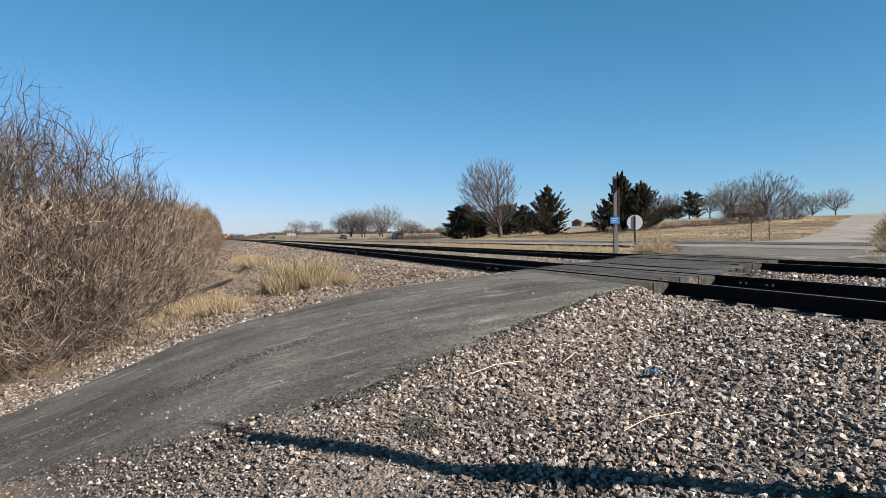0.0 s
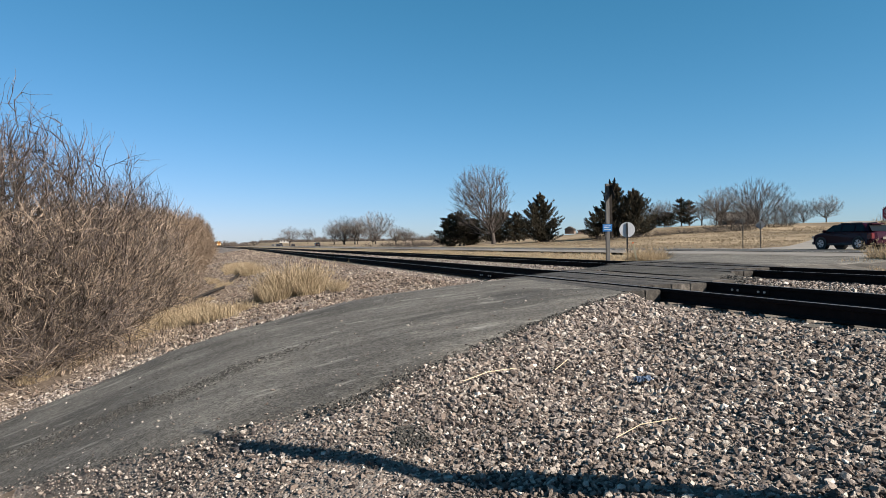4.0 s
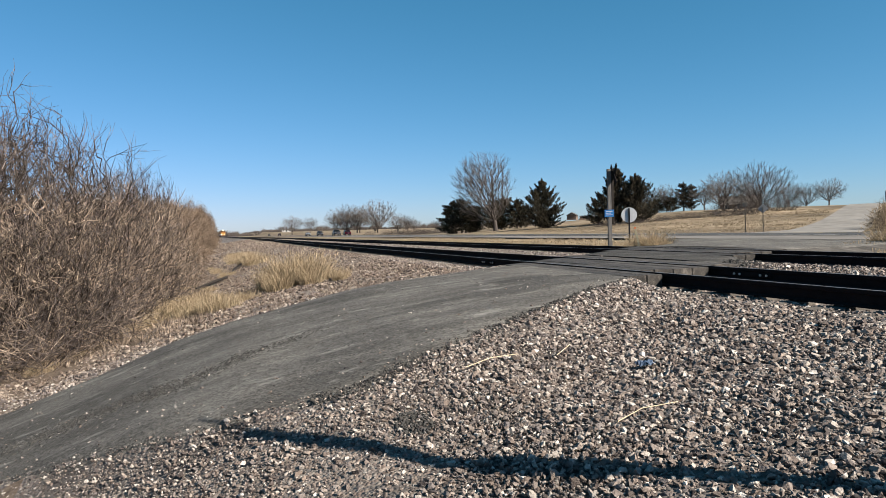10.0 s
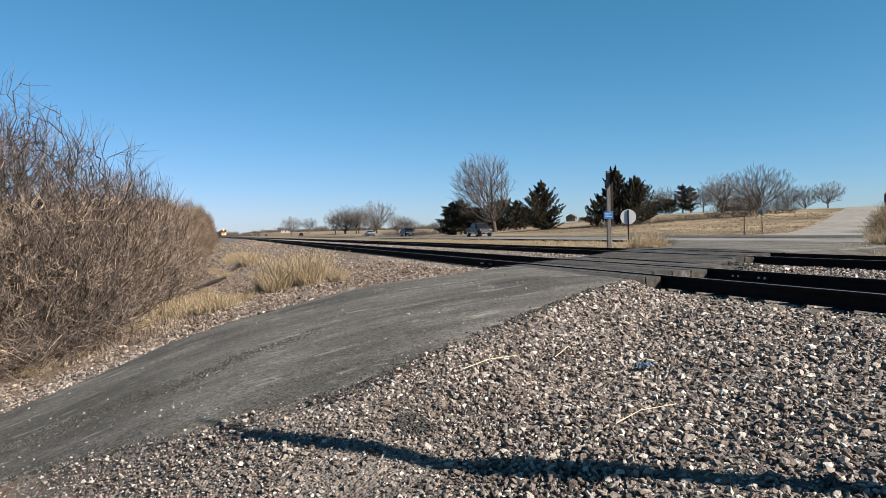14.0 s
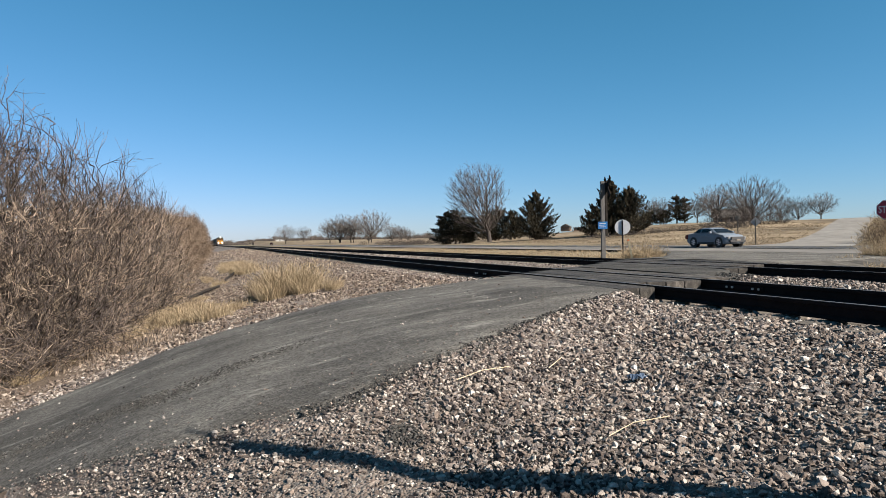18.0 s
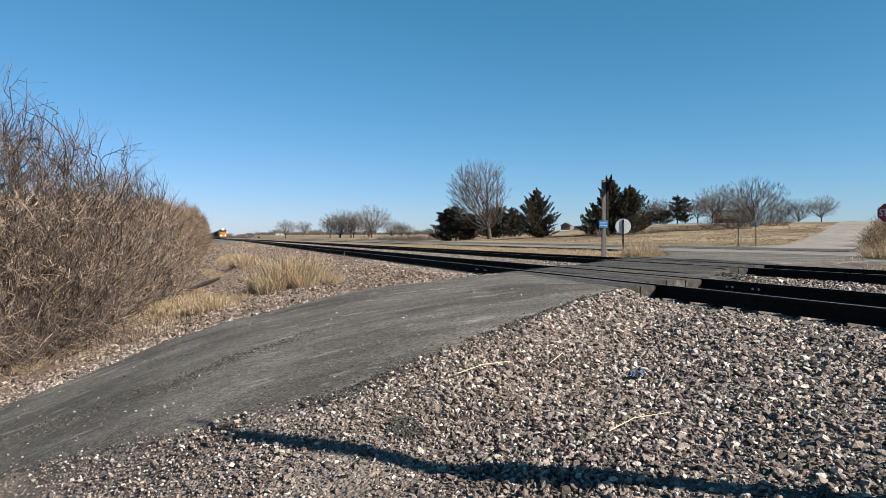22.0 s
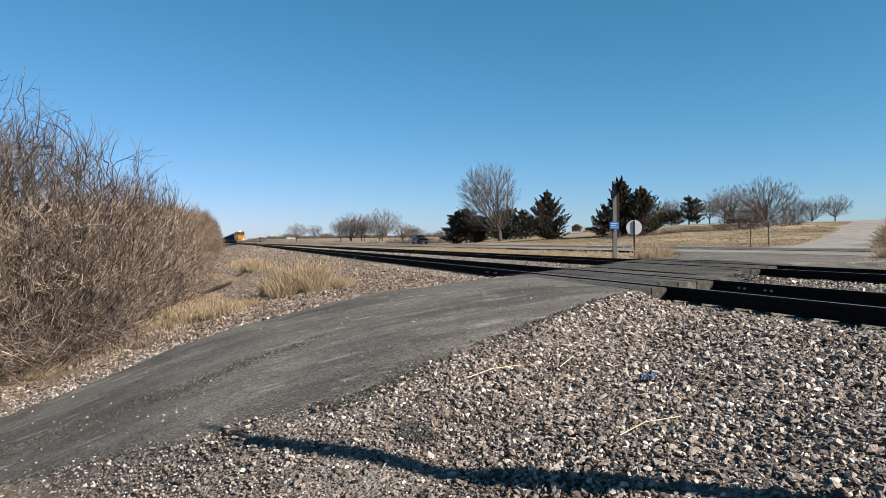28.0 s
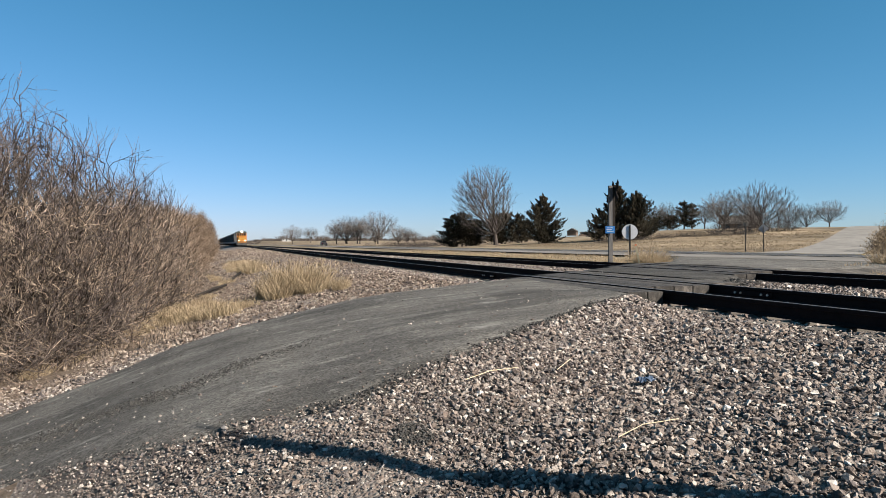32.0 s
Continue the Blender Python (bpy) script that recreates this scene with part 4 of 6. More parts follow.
def build_grass():
    rng = np.random.default_rng(5)
    kinds = [grass_clump("grass_clump", 70 + i, 0.42, 420, 0.85, "tall clump of pale dry grass on the bank") for i in range(3)]
    short = [grass_clump("grass_tuft", 80 + i, 0.5, 360, 0.42, "short tuft of straw-coloured grass", "tufts of dry grass") for i in range(2)]
    used = set()
    def put(src, x, y, s):
        m = pose(x, y, h(x, y), 0, 0, rng.uniform(0, 360))
        if src in used:
            o = copy_thing(src, m)
        else:
            used.add(src)
            src.matrix_basis = m
            o = src
        o.scale = (s, s, s)
    tall = [(1.15, 18.7, 0.85), (1.5, 18.2, 1.1), (1.85, 18.4, 1.2), (2.2, 18.2, 1.2), (1.75, 19.2, 1.2), (1.3, 17.7, 0.8), (2.2, 19.3, 1.0), (2.1, 17.6, 0.7), (2.9, 17.8, 0.5), (2.75, 17.2, 0.4),
            (1.2, 34.5, 0.8), (1.5, 35.5, 0.9), (1.0, 36.5, 0.8), (1.75, 34.2, 0.7), (1.3, 33.2, 0.7), 
            (18.3, 27.0, 1.2), (18.6, 27.3, 1.5), (18.9, 27.5, 1.4), (18.5, 26.4, 1.0), (19.0, 28.6, 1.3), (18.4, 28.0, 1.1),
            (24.9, 20.2, 1.3), (25.4, 21.2, 1.3), (25.2, 19.4, 1.5), (26.0, 20.4, 1.4), (24.9, 18.9, 1.2)]
    for i, (x, y, s) in enumerate(tall):
        put(kinds[i % 3], x, y, s)
    for i in range(60):
        t = rng.uniform(0, 1)
        put(short[i % 2], -1.75 + t * 1.9 + rng.normal() * 0.22, 19.4 - t * 2.3 + rng.normal() * 0.9, rng.uniform(0.4, 0.95))
    for i in range(14):
        t = rng.uniform(0, 1)
        put(short[i % 2], -3.1 + t * 1.3 + rng.normal() * 0.2, 14.6 + t * 3 + rng.normal() * 0.4, rng.uniform(0.4, 0.7))
    for i in range(16):
        put(short[i % 2], rng.uniform(0.5, 1.9), rng.uniform(33, 52), rng.uniform(0.6, 1.2))
    for i in range(40):
        put(short[i % 2], rng.uniform(-2.6, 0.2), rng.uniform(20, 46), rng.uniform(0.3, 0.7))
    for i in range(55):
        put(short[i % 2], rng.uniform(15.0, 22), rng.uniform(30, 75), rng.uniform(0.4, 0.8))
    for i in range(9):
        put(short[i % 2], rng.uniform(16, 30), rng.uniform(10, 20) , rng.uniform(0.8, 1.5))


def ramify(rng, stems, goals, thrift=0.55, curl=0.0, crook=0.10):
    """Wood that reaches every goal by a short way from the foot: each goal joins the place that costs least, near ones first.
    stems: chains of starting points. curl lifts the outer wood. Returns the nodes and each one's parent."""
    P, par, way = [], [], []
    for chain in stems:
        for i, q in enumerate(chain):
            P.append(np.asarray(q, float))
            par.append(len(P) - 2 if i else -1)
            way.append(way[-1] + np.linalg.norm(P[-1] - P[-2]) if i else 0.0)
    goals = goals.copy()
    goals[:, 2] -= curl * (goals[:, :2] ** 2).sum(1)
    foot = np.mean([c[-1] for c in stems], axis=0)
    goals = goals[np.argsort(np.linalg.norm(goals - foot, axis=1))]
    n0, top = len(P), len(P) + 3 * len(goals)
    nodes, reach, mum = np.zeros((top, 3)), np.zeros(top), np.full(top, -1)
    nodes[:n0], reach[:n0], mum[:n0] = P, way, par
    n = n0
    for g in goals:
        d = np.linalg.norm(nodes[:n] - g, axis=1)
        j = int(np.argmin(d + thrift * reach[:n]))
        a, length = nodes[j].copy(), d[j]
        for k in (1, 2, 3):
            nodes[n] = a + (g - a) * k / 3 + (rng.normal(size=3) * crook * length if k < 3 else 0)
            mum[n] = j
            reach[n] = reach[j] + length / 3
            j = n
            n += 1
    nodes = nodes[:n]
    nodes[n0:, 2] += curl * (nodes[n0:, :2] ** 2).sum(1)
    return nodes, mum[:n]


def limbs_of(nodes, par, tip, power=2.4, cap=None):
    """Radii by the pipe rule, and one segment for every node: (p0, p1, r0, r1)."""
    n = len(nodes)
    load = np.zeros(n)
    has = np.zeros(n, bool)
    for i in range(n - 1, -1, -1):
        if not has[i]:
            load[i] = tip ** power
        if par[i] >= 0:
            load[par[i]] += load[i]
            has[par[i]] = True
    r = load ** (1 / power)
    if cap:
        r = np.minimum(r, cap)
    k = np.where(par >= 0)[0]
    return np.concatenate([nodes[par[k]], nodes[k], np.minimum(r[par[k]], r[k] * 1.5)[:, None], r[k][:, None]], 1), ~has


def shoots(rng, nodes, par, ends, length, r, count, up=0.3, spread=0.7):
    """Fine twigs fanning out of the tips and the young wood."""
    out = []
    idx = np.where(ends)[0]
    for rep_ in range(count):
        p = nodes[idx] if rep_ < count * 0.6 else nodes[np.maximum(par[idx], 0)]
        w = nodes[idx] - nodes[np.maximum(par[idx], 0)]
        w /= np.maximum(np.linalg.norm(w, axis=1), 1e-6)[:, None]
        for bit in range(3):
            w = w + rng.normal(size=w.shape) * (spread if bit == 0 else 0.2)
            w[:, 2] += up * (0.6 if bit else 0.3)
            w /= np.linalg.norm(w, axis=1)[:, None]
            q = p + w * (length * rng.uniform(0.22, 0.48, len(p)))[:, None]
            out.append(np.concatenate([p, q, np.full((len(p), 1), r * (1 - 0.2 * bit)), np.full((len(p), 1), r * (0.8 - 0.2 * bit))], 1))
            p = q
    return np.concatenate(out)


def stout_runs(segs, nodes, par, limit):
    """Chains of the thick wood: each run follows its stoutest child."""
    at = {}
    k = np.where(par >= 0)[0]
    for row, i in enumerate(k):
        if segs[row, 7] > limit:
            at.setdefault(int(par[i]), []).append((segs[row, 7], row, int(i)))
    heads, runs = [i for i in range(len(par)) if par[i] < 0], []
    todo = list(heads)
    while todo:
        i, run = todo.pop(), []
        while i in at and at[i]:
            at[i].sort()
            _, row, j = at[i].pop()
            if at[i]:
                todo.append(i)
            run.append(segs[row])
            i = j
        if run:
            runs.append(run)
    return runs


def bare_tree(name, seed, height, width, limbs, count, label, trunk_r=0.3, fork=0.2, mats=None, rmin=0.02, shift=(0.0, 0.0), low=0.22, power=2.05, thrift=0.85, curl=0.35):
    """A leafless tree: limbs leave a short trunk in a fan and part again and again towards a rounded outline."""
    rng = np.random.default_rng(seed)
    bark, twig = mats or (m_bark, m_twig)
    zc, za = height * (0.5 + low * 0.5), height * (0.5 - low * 0.5)
    goals = []
    while len(goals) < count:
        u = rng.normal(size=3)
        u /= np.linalg.norm(u)
        d = rng.uniform(0.03, 1.0) ** 0.5
        lump = 1.0 + 0.16 * noise.noise((u[0] * 2.2 + seed, u[1] * 2.2, u[2] * 2.2))
        q = u * d * lump
        goals.append((q[0] * width / 2 + shift[0], q[1] * width / 2 + shift[1], zc + q[2] * za))
    goals = np.array(goals)
    top = height * fork
    trunk = [(shift[0] * 0.12 * k / 4, shift[1] * 0.12 * k / 4, -0.3 + (top + 0.3) * k / 4) for k in range(5)]
    stems = [trunk]
    for i in range(limbs):
        a, t = i * 2.4 + rng.normal() * 0.3, (i + 0.5) / limbs
        tilt = 0.12 + 0.55 * t * width / height
        p = np.array(trunk[-1]) - (0, 0, top * 0.35 * t)
        aim = np.array([math.cos(a) * tilt + shift[0] / height, math.sin(a) * tilt + shift[1] / height, 1.0])
        chain = [p]
        for k in range(4):
            aim = aim / np.linalg.norm(aim) + rng.normal(size=3) * 0.06
            chain.append(chain[-1] + aim / np.linalg.norm(aim) * height * 0.035)
        stems.append(chain)
    nodes, par = ramify(rng, stems, goals, thrift, curl / height, 0.05)
    segs, ends = limbs_of(nodes, par, rmin * 0.8, power, trunk_r * 0.62)
    fine = shoots(rng, nodes, par, ends, height * 0.085, rmin * 0.6, 6, 0.12, 0.32)
    ob = empty(name, label=label, category="tree")
    v, f = hose([(*trunk[k], *trunk[k + 1], trunk_r * (1.35 if k == 0 else 1.0 - 0.05 * k), trunk_r * (0.95 - 0.05 * k)) for k in range(4)], 10)
    grid_mesh("trunk", v, f, [bark], ob)
    limit = np.sort(segs[:, 7])[-min(len(segs), 260)]
    thick = [r for r in stout_runs(segs, nodes, par, limit) if len(r) > 2][:26]
    for run in thick:
        v, f = hose(run, 6)
        grid_mesh("limb", v, f, [bark], ob)
    v, f = tubes(np.concatenate([segs, fine]), 3)
    grid_mesh("crown", v, f, [twig], ob)
    return ob


def cedar(name, seed, height, radius, count, label, ragged=0.35, round_top=False, tops=((0.0, 0.0, 1.0),)):
    """An evergreen: boughs leave each leader in rising sprays, their spiky tips standing clear of the crown."""
    rng = np.random.default_rng(seed)
    P, A, Ls = [], [], []
    per = 62
    boughs = max(24, int((2.3 if round_top else 2.0) * count / per))
    for b in range(boughs):
        lx, ly, lh = tops[b % len(tops)]
        hh, rad = height * lh, radius * (1.0 if len(tops) == 1 else 0.72)
        t = rng.uniform(0.0, 1.0) ** (0.85 if round_top else 1.15)
        a = b * 2.4 + rng.normal() * 0.5
        prof = math.sqrt(max(0.0, 1 - (abs(t - 0.3) / 0.72) ** 2.4)) if round_top else (1 - t) ** 0.85 * min(1, 0.72 + t * 2) + 0.03
        R = rad * prof * (1 + ragged * rng.uniform(-1.0, 0.85))
        rise = (rng.uniform(0.1, 0.6) if round_top else rng.uniform(0.25, 0.75) + 0.5 * t)
        u = rng.uniform(0.05, 1.0, per) ** (0.8 if round_top else 0.65)
        flat = np.stack([lx + math.cos(a) * R * u, ly + math.sin(a) * R * u, t * hh * 0.93 + R * rise * u ** 1.6], 1)
        wide = ((0.18 if round_top else 0.13) * R * (1.05 - u) + 0.04)[:, None]
        P.append(flat + rng.normal(size=(per, 3)) * wide * np.array([1, 1, 0.55]))
        ax = np.array([math.cos(a), math.sin(a), 0.0]) * (1 - 0.5 * u)[:, None] + rng.normal(size=(per, 3)) * 0.42
        ax[:, 2] += 0.35 + rise * u
        A.append(ax)
        Ls.append(rng.uniform(0.5, 1.0, per) * (0.22 + 0.022 * height) * (1.15 - 0.35 * u))
    for lx, ly, lh in tops:
        k = 26
        z = height * lh * rng.uniform(0.82, 1.0, k)
        P.append(np.stack([lx + rng.normal(0, 0.05, k), ly + rng.normal(0, 0.05, k), z], 1))
        A.append(np.stack([rng.normal(0, 0.3, k), rng.normal(0, 0.3, k), np.full(k, 1.0)], 1))
        Ls.append(rng.uniform(0.3, 0.55, k))
    P, A, Ls = np.concatenate(P), np.concatenate(A), np.concatenate(Ls)
    A /= np.linalg.norm(A, axis=1)[:, None]
    s1 = np.cross(A, rng.normal(size=A.shape))
    s1 /= np.linalg.norm(s1, axis=1)[:, None]
    s2 = np.cross(A, s1)
    w = (Ls * rng.uniform(0.16, 0.30, len(Ls)))[:, None]
    L = Ls[:, None]
    v = np.stack([P - A * L * 0.35, P + s1 * w, P - s1 * w * 0.6 + s2 * w * 0.8, P - s1 * w * 0.6 - s2 * w * 0.8, P + A * L], 1).reshape(-1, 3)
    f = (np.array([(0, 2, 1), (0, 3, 2), (0, 1, 3), (4, 1, 2), (4, 2, 3), (4, 3, 1)])[None] + (np.arange(len(P)) * 5)[:, None, None]).reshape(-1, 3)
    ob = empty(name, label=label, category="tree")
    for lx, ly, lh in tops:
        part("trunk", cylbm((lx * 0.6, ly * 0.6, -0.2), (lx, ly, height * lh * 0.93), 0.12 + height * 0.010, 0.03, 8), m_bark, ob)
    grid_mesh("crown", v, f, [m_needle], ob)
    return ob


def set_at(ob, x, y, s=1.0, turn=0.0, dz=0.0, flat=None):
    ob.matrix_basis = pose(x, y, h(x, y) + dz, 0, 0, turn)
    ob.scale = flat or (s, s, s)
    return ob


def build_trees():
    oak = bare_tree("bare_tree", 101, 14.5, 11.6, 9, 850, "tall leafless shade tree beside the highway", 0.46, 0.13, rmin=0.024, shift=(-2.0, 0.8), low=0.14)
    set_at(oak, 49.2, 121.7)
    set_at(cedar("cedar_bush", 111, 7.0, 3.7, 6200, "broad dark evergreen cedar beside the highway", 0.14, True, ((-0.9, 0.3, 0.92), (0.8, -0.2, 1.0), (2.2, 0.4, 0.72), (-2.0, 0.2, 0.7))), 44.6, 129.5)
    set_at(cedar("cedar_bush", 112, 6.4, 3.4, 4600, "dark ragged cedar behind the bare tree", 0.25, True, ((-0.8, 0.0, 0.9), (1.2, 0.0, 1.0))), 51.6, 126.5)
    set_at(cedar("cedar_bush", 113, 5.6, 3.0, 3600, "dark ragged cedar behind the bare tree", 0.25, True, ((0.0, 0.0, 1.0), (1.4, 0.2, 0.8))), 54.6, 124.0)
    set_at(cedar("cedar_bush", 118, 5.2, 2.6, 3000, "low dark cedar in the row by the highway", 0.25, True), 48.4, 131.0)
    set_at(cedar("cedar_tree", 114, 8.4, 3.9, 5200, "ragged pointed cedar on the field edge", 0.36), 52.0, 107.5)
    set_at(cedar("cedar_tree", 115, 9.2, 4.0, 5600, "tall pointed cedar in the field", 0.36), 60.6, 98.2)
    set_at(cedar("cedar_tree", 116, 7.6, 3.9, 5200, "pointed cedar in the field clump", 0.36), 62.7, 96.0)
    set_at(cedar("cedar_tree", 117, 5.0, 2.6, 2400, "lower shoulder of the cedar clump", 0.3), 57.6, 98.6)
    # farmstead trees on the rise
    kinds = [bare_tree("bare_tree", 120 + i, 9.6, (9.2, 10.0, 11.5)[i], (6, 7, 9)[i], 480, "leafless farmyard tree on the rise", 0.2, (0.2, 0.16, 0.1)[i], (m_bark, m_twig_pale), rmin=0.02, low=0.2) for i in range(3)]
    far = [(106.6, 149.4, 0.92, 1), (104.4, 150.2, 0.82, 0), (97, 117, 1.05, 0), (88.2, 97.4, 1.1, 2), (92.4, 104.5, 0.7, 1), (147, 152, 0.98, 1), (151.6, 150.4, 0.86, 2), (149.2, 140.6, 0.98, 0),
           (110, 139.5, 0.85, 0), (104.0, 127.0, 0.8, 1), (119, 134, 0.7, 0)]
    used = set()
    for i, (x, y, s, k) in enumerate(far):
        src = kinds[k]
        if src in used:
            o = copy_thing(src, pose(x, y, h(x, y), 0, 0, i * 67))
        else:
            used.add(src)
            o = src
            o.matrix_basis = pose(x, y, h(x, y), 0, 0, i * 67)
        o.scale = (s * 0.92, s * 0.92, s * 0.77)
        o["group"] = "farmyard trees"
    set_at(cedar("cedar_tree", 131, 7.2, 2.0, 1700, "dark conifer among the farmyard trees", 0.42, True), 110.6, 148)
    set_at(cedar("cedar_tree", 134, 6.6, 1.9, 1500, "dark conifer among the farmyard trees", 0.42, True), 111.9, 146.6)
    set_at(cedar("cedar_bush", 135, 3.6, 2.6, 1800, "low dark evergreen in the farmyard", 0.25, True), 107.4, 149)
    set_at(cedar("cedar_bush", 132, 3.2, 3.0, 1800, "low dark evergreen in the farmyard", 0.15, True), 104.0, 150.5)
    set_at(cedar("cedar_bush", 133, 2.8, 2.8, 1600, "low dark evergreen in the farmyard", 0.15, True), 101.5, 152)
    # scrub at the foot of the rise
    scrub = bush("field_scrub", 140, 3.0, 2.4, 9, 160, (m_bark, m_twig), "leafless scrub at the edge of the field", 0.012)
    first = True
    for x, y, s in [(80, 93, 0.9), (83.5, 94, 1.1), (86, 95.5, 1.0), (89.5, 95.5, 1.2), (92, 95, 1.0), (78, 96, 0.8), (94, 97, 0.9), (85, 101, 1.3), (96, 104, 1.3)]:
        o = scrub if first else copy_thing(scrub, Matrix())
        o.matrix_basis = pose(x, y, h(x, y) - 0.1, 0, 0, x * 37)
        o.scale = (s, s, s)
        o["group"] = "field scrub"
        first = False
    # weedy ditch line across the field, added to draw the cedars' dark shadow band too
    for i in range(26):
        t = i / 25
        x, y = 55.5 + 24.5 * t + math.sin(i * 5) * 0.8, 93 - 2.0 * t + math.cos(i * 3) * 1.0
        o = copy_thing(scrub, pose(x, y, h(x, y) - 0.15, 0, 0, i * 61))
        o.scale = (0.8, 0.8, 0.26 + 0.1 * math.sin(i * 2.1))
        o["label"], o["group"] = "low brown weeds along a field ditch, standing in for a shadow line", "ditch weeds"
    # trees along the far highway
    for i, (x, y, s, k) in enumerate([(70.6, 324, 1.6, 1), (58.4, 339, 1.4, 2), (63, 336, 1.35, 0), (66, 345, 1.15, 1), (55, 350, 1.1, 0), (74.6, 300, 0.85, 2), (78, 296, 0.75, 0), (82, 300, 0.6, 1),
                                      (58.3, 486, 1.1, 0), (46.5, 491, 1.35, 1), (68, 318, 0.9, 2), (60, 352, 1.1, 2), (86, 330, 0.6, 1), (92, 300, 0.5, 0)]):
        o = copy_thing(kinds[k], pose(x, y, h(x, y), 0, 0, i * 51 + 20))
        o.scale = (s * 1.2, s * 1.2, s)
        o["label"] = "leafless roadside tree far along the highway"
        o["group"] = "far roadside trees"
    # brown weeds before the far trees
    for i in range(26):
        x, y = 47 + (i * 7) % 23 * 0.7, 170 + (i * 13) % 60
        o = copy_thing(scrub, pose(x, y, h(x, y) - 0.2, 0, 0, i * 77))
        s = 0.75 + 0.2 * math.sin(i * 3)
        o.scale = (s * 1.3, s * 1.3, s * 0.75)
        o["label"], o["group"] = "brown winter weeds beside the highway", "roadside weeds"
    # hazy woods on the skyline
    rng = np.random.default_rng(9)
    segs = []
    for i in range(1300):
        a = radians(rng.uniform(-4, 34))
        r = rng.uniform(900, 1900)
        x, y = math.sin(a) * r, math.cos(a) * r
        hgt = rng.uniform(3.5, 6.5) * (1.4 if noise.noise((a * 40, 0, 0)) > 0.1 else 0.75)
        z = h(x, y)
        for k in range(22):
            q = np.array([x + rng.normal() * 1.5, y + rng.normal() * 1.5, z - 1])
            e = q + np.array([rng.normal() * 2.6, rng.normal() * 2.6, 1 + hgt * math.sqrt(rng.uniform(0.1, 1.0))])
            segs.append((*q, *e, 0.26, 0.12))
    v, f = tubes(segs, 3)
    tagged(grid_mesh("skyline_woods", v, f, [m_twig]), "grey leafless woods along the horizon", "woods", kind="stuff")


def build_sward():
    """Short winter grass standing all over the verge and the field."""
    rng = np.random.default_rng(77)
    def patch(name, n, x0, x1, y0, y1, tall, wide, label, mat):
        x, y = rng.uniform(x0, x1, n), rng.uniform(y0, y1, n)
        thick = np.array([noise.noise((a * 0.16, b * 0.16, 2)) for a, b in zip(x, y)])
        keep = rng.uniform(-0.5, 0.5, n) < thick + 0.1
        keep &= ~((np.abs((x - 41.9) * math.cos(radians(50.6)) - (y - 40.1) * math.sin(radians(50.6))) < 3.6) & (x > 40))
        x, y, n = x[keep], y[keep], int(keep.sum())
        base = np.stack([x, y, land(x, y) - 0.02], 1)
        out = []
        for blade in range(4):
            foot = base + rng.normal(size=(n, 3)) * (wide, wide, 0)
            a = rng.uniform(0, 6.28, n)
            side = np.stack([np.cos(a), np.sin(a), 0 * a], 1) * wide * 0.32
            tip = foot + np.stack([rng.normal(0, 0.45, n) * tall, rng.normal(0, 0.45, n) * tall, tall * rng.uniform(0.5, 1.2, n)], 1)
            out.append(np.stack([foot - side, foot + side, tip], 1))
        v = np.concatenate(out).reshape(-1, 3)
        tagged(grid_mesh(name, v, np.arange(len(v)).reshape(-1, 3), [mat]), label, "grass", kind="stuff")
    patch("field_grass", 24000, 41.5, 95, 38, 112, 0.12, 0.15, "short dry winter grass over the field", m_sward)
    patch("brush_litter", 7000, -6.5, -0.4, 13.9, 24, 0.14, 0.035, "dead leaves and short dry grass under the brush", m_shrub)
    patch("verge_grass", 9000, 14.8, 26.2, 26.5, 95, 0.16, 0.09, "short straw-coloured grass beside the railway", m_blade)


m_sward = surf("field_blades", [(0.130, 0.102, 0.068), (0.200, 0.160, 0.110), (0.270, 0.222, 0.155)], 0.15, 0.95, 0.0, vary=0.18, island=True, spec=0.1, trans=0.25)
build_ballast()
build_sward()
build_brush()
build_grass()
build_trees()

# ---------------------------------------------------------------- signs and posts
m_wood = surf("grey_timber", [(0.09248, 0.08092, 0.06936), (0.1734, 0.1564, 0.136)], 5.0, 0.9, 0.5, 30.0, stretch=(3, 3, 0.4))
m_wood_dark = surf("dark_weathered_timber", [(0.045, 0.044, 0.043), (0.095, 0.092, 0.089)], 5.0, 0.9, 0.5, 30.0, stretch=(3, 3, 0.4))
m_galv = surf("galvanised_steel", [(0.33, 0.34, 0.35), (0.46, 0.47, 0.48)], 8.0, 0.5, 0.1, metal=0.6)
m_dark_steel = surf("dark_steel", [(0.034, 0.034, 0.03536), (0.0612, 0.0612, 0.0612)], 8.0, 0.6, 0.1, metal=0.4)
m_signback = surf("bare_aluminium", [(0.425, 0.433, 0.451), (0.527, 0.535, 0.552)], 4.0, 0.5, 0.05, metal=0.3)
m_blue = surf("blue_sign", [(0.03, 0.16, 0.42), (0.04, 0.20, 0.50)], 5.0, 0.5, 0.0)
m_red = surf("red_sign", [(0.22, 0.015, 0.03), (0.28, 0.02, 0.04)], 5.0, 0.5, 0.0)
m_white = surf("white_sheeting", [(0.595, 0.595, 0.578), (0.680, 0.680, 0.663)], 5.0, 0.6, 0.0)
m_drab = surf("drab_aluminium", [(0.15, 0.155, 0.16), (0.21, 0.215, 0.22)], 5.0, 0.6, 0.0)
m_yellow_pale = surf("cream_fibreglass", [(0.22, 0.20, 0.13), (0.30, 0.27, 0.19)], 5.0, 0.6, 0.0)
m_orange_tape = plain("orange_band", (0.476, 0.1088, 0.034), 0.6)
m_straw = surf("dead_stalk", [(0.40, 0.32, 0.21), (0.54, 0.45, 0.31)], 9.0, 0.9, 0.0)
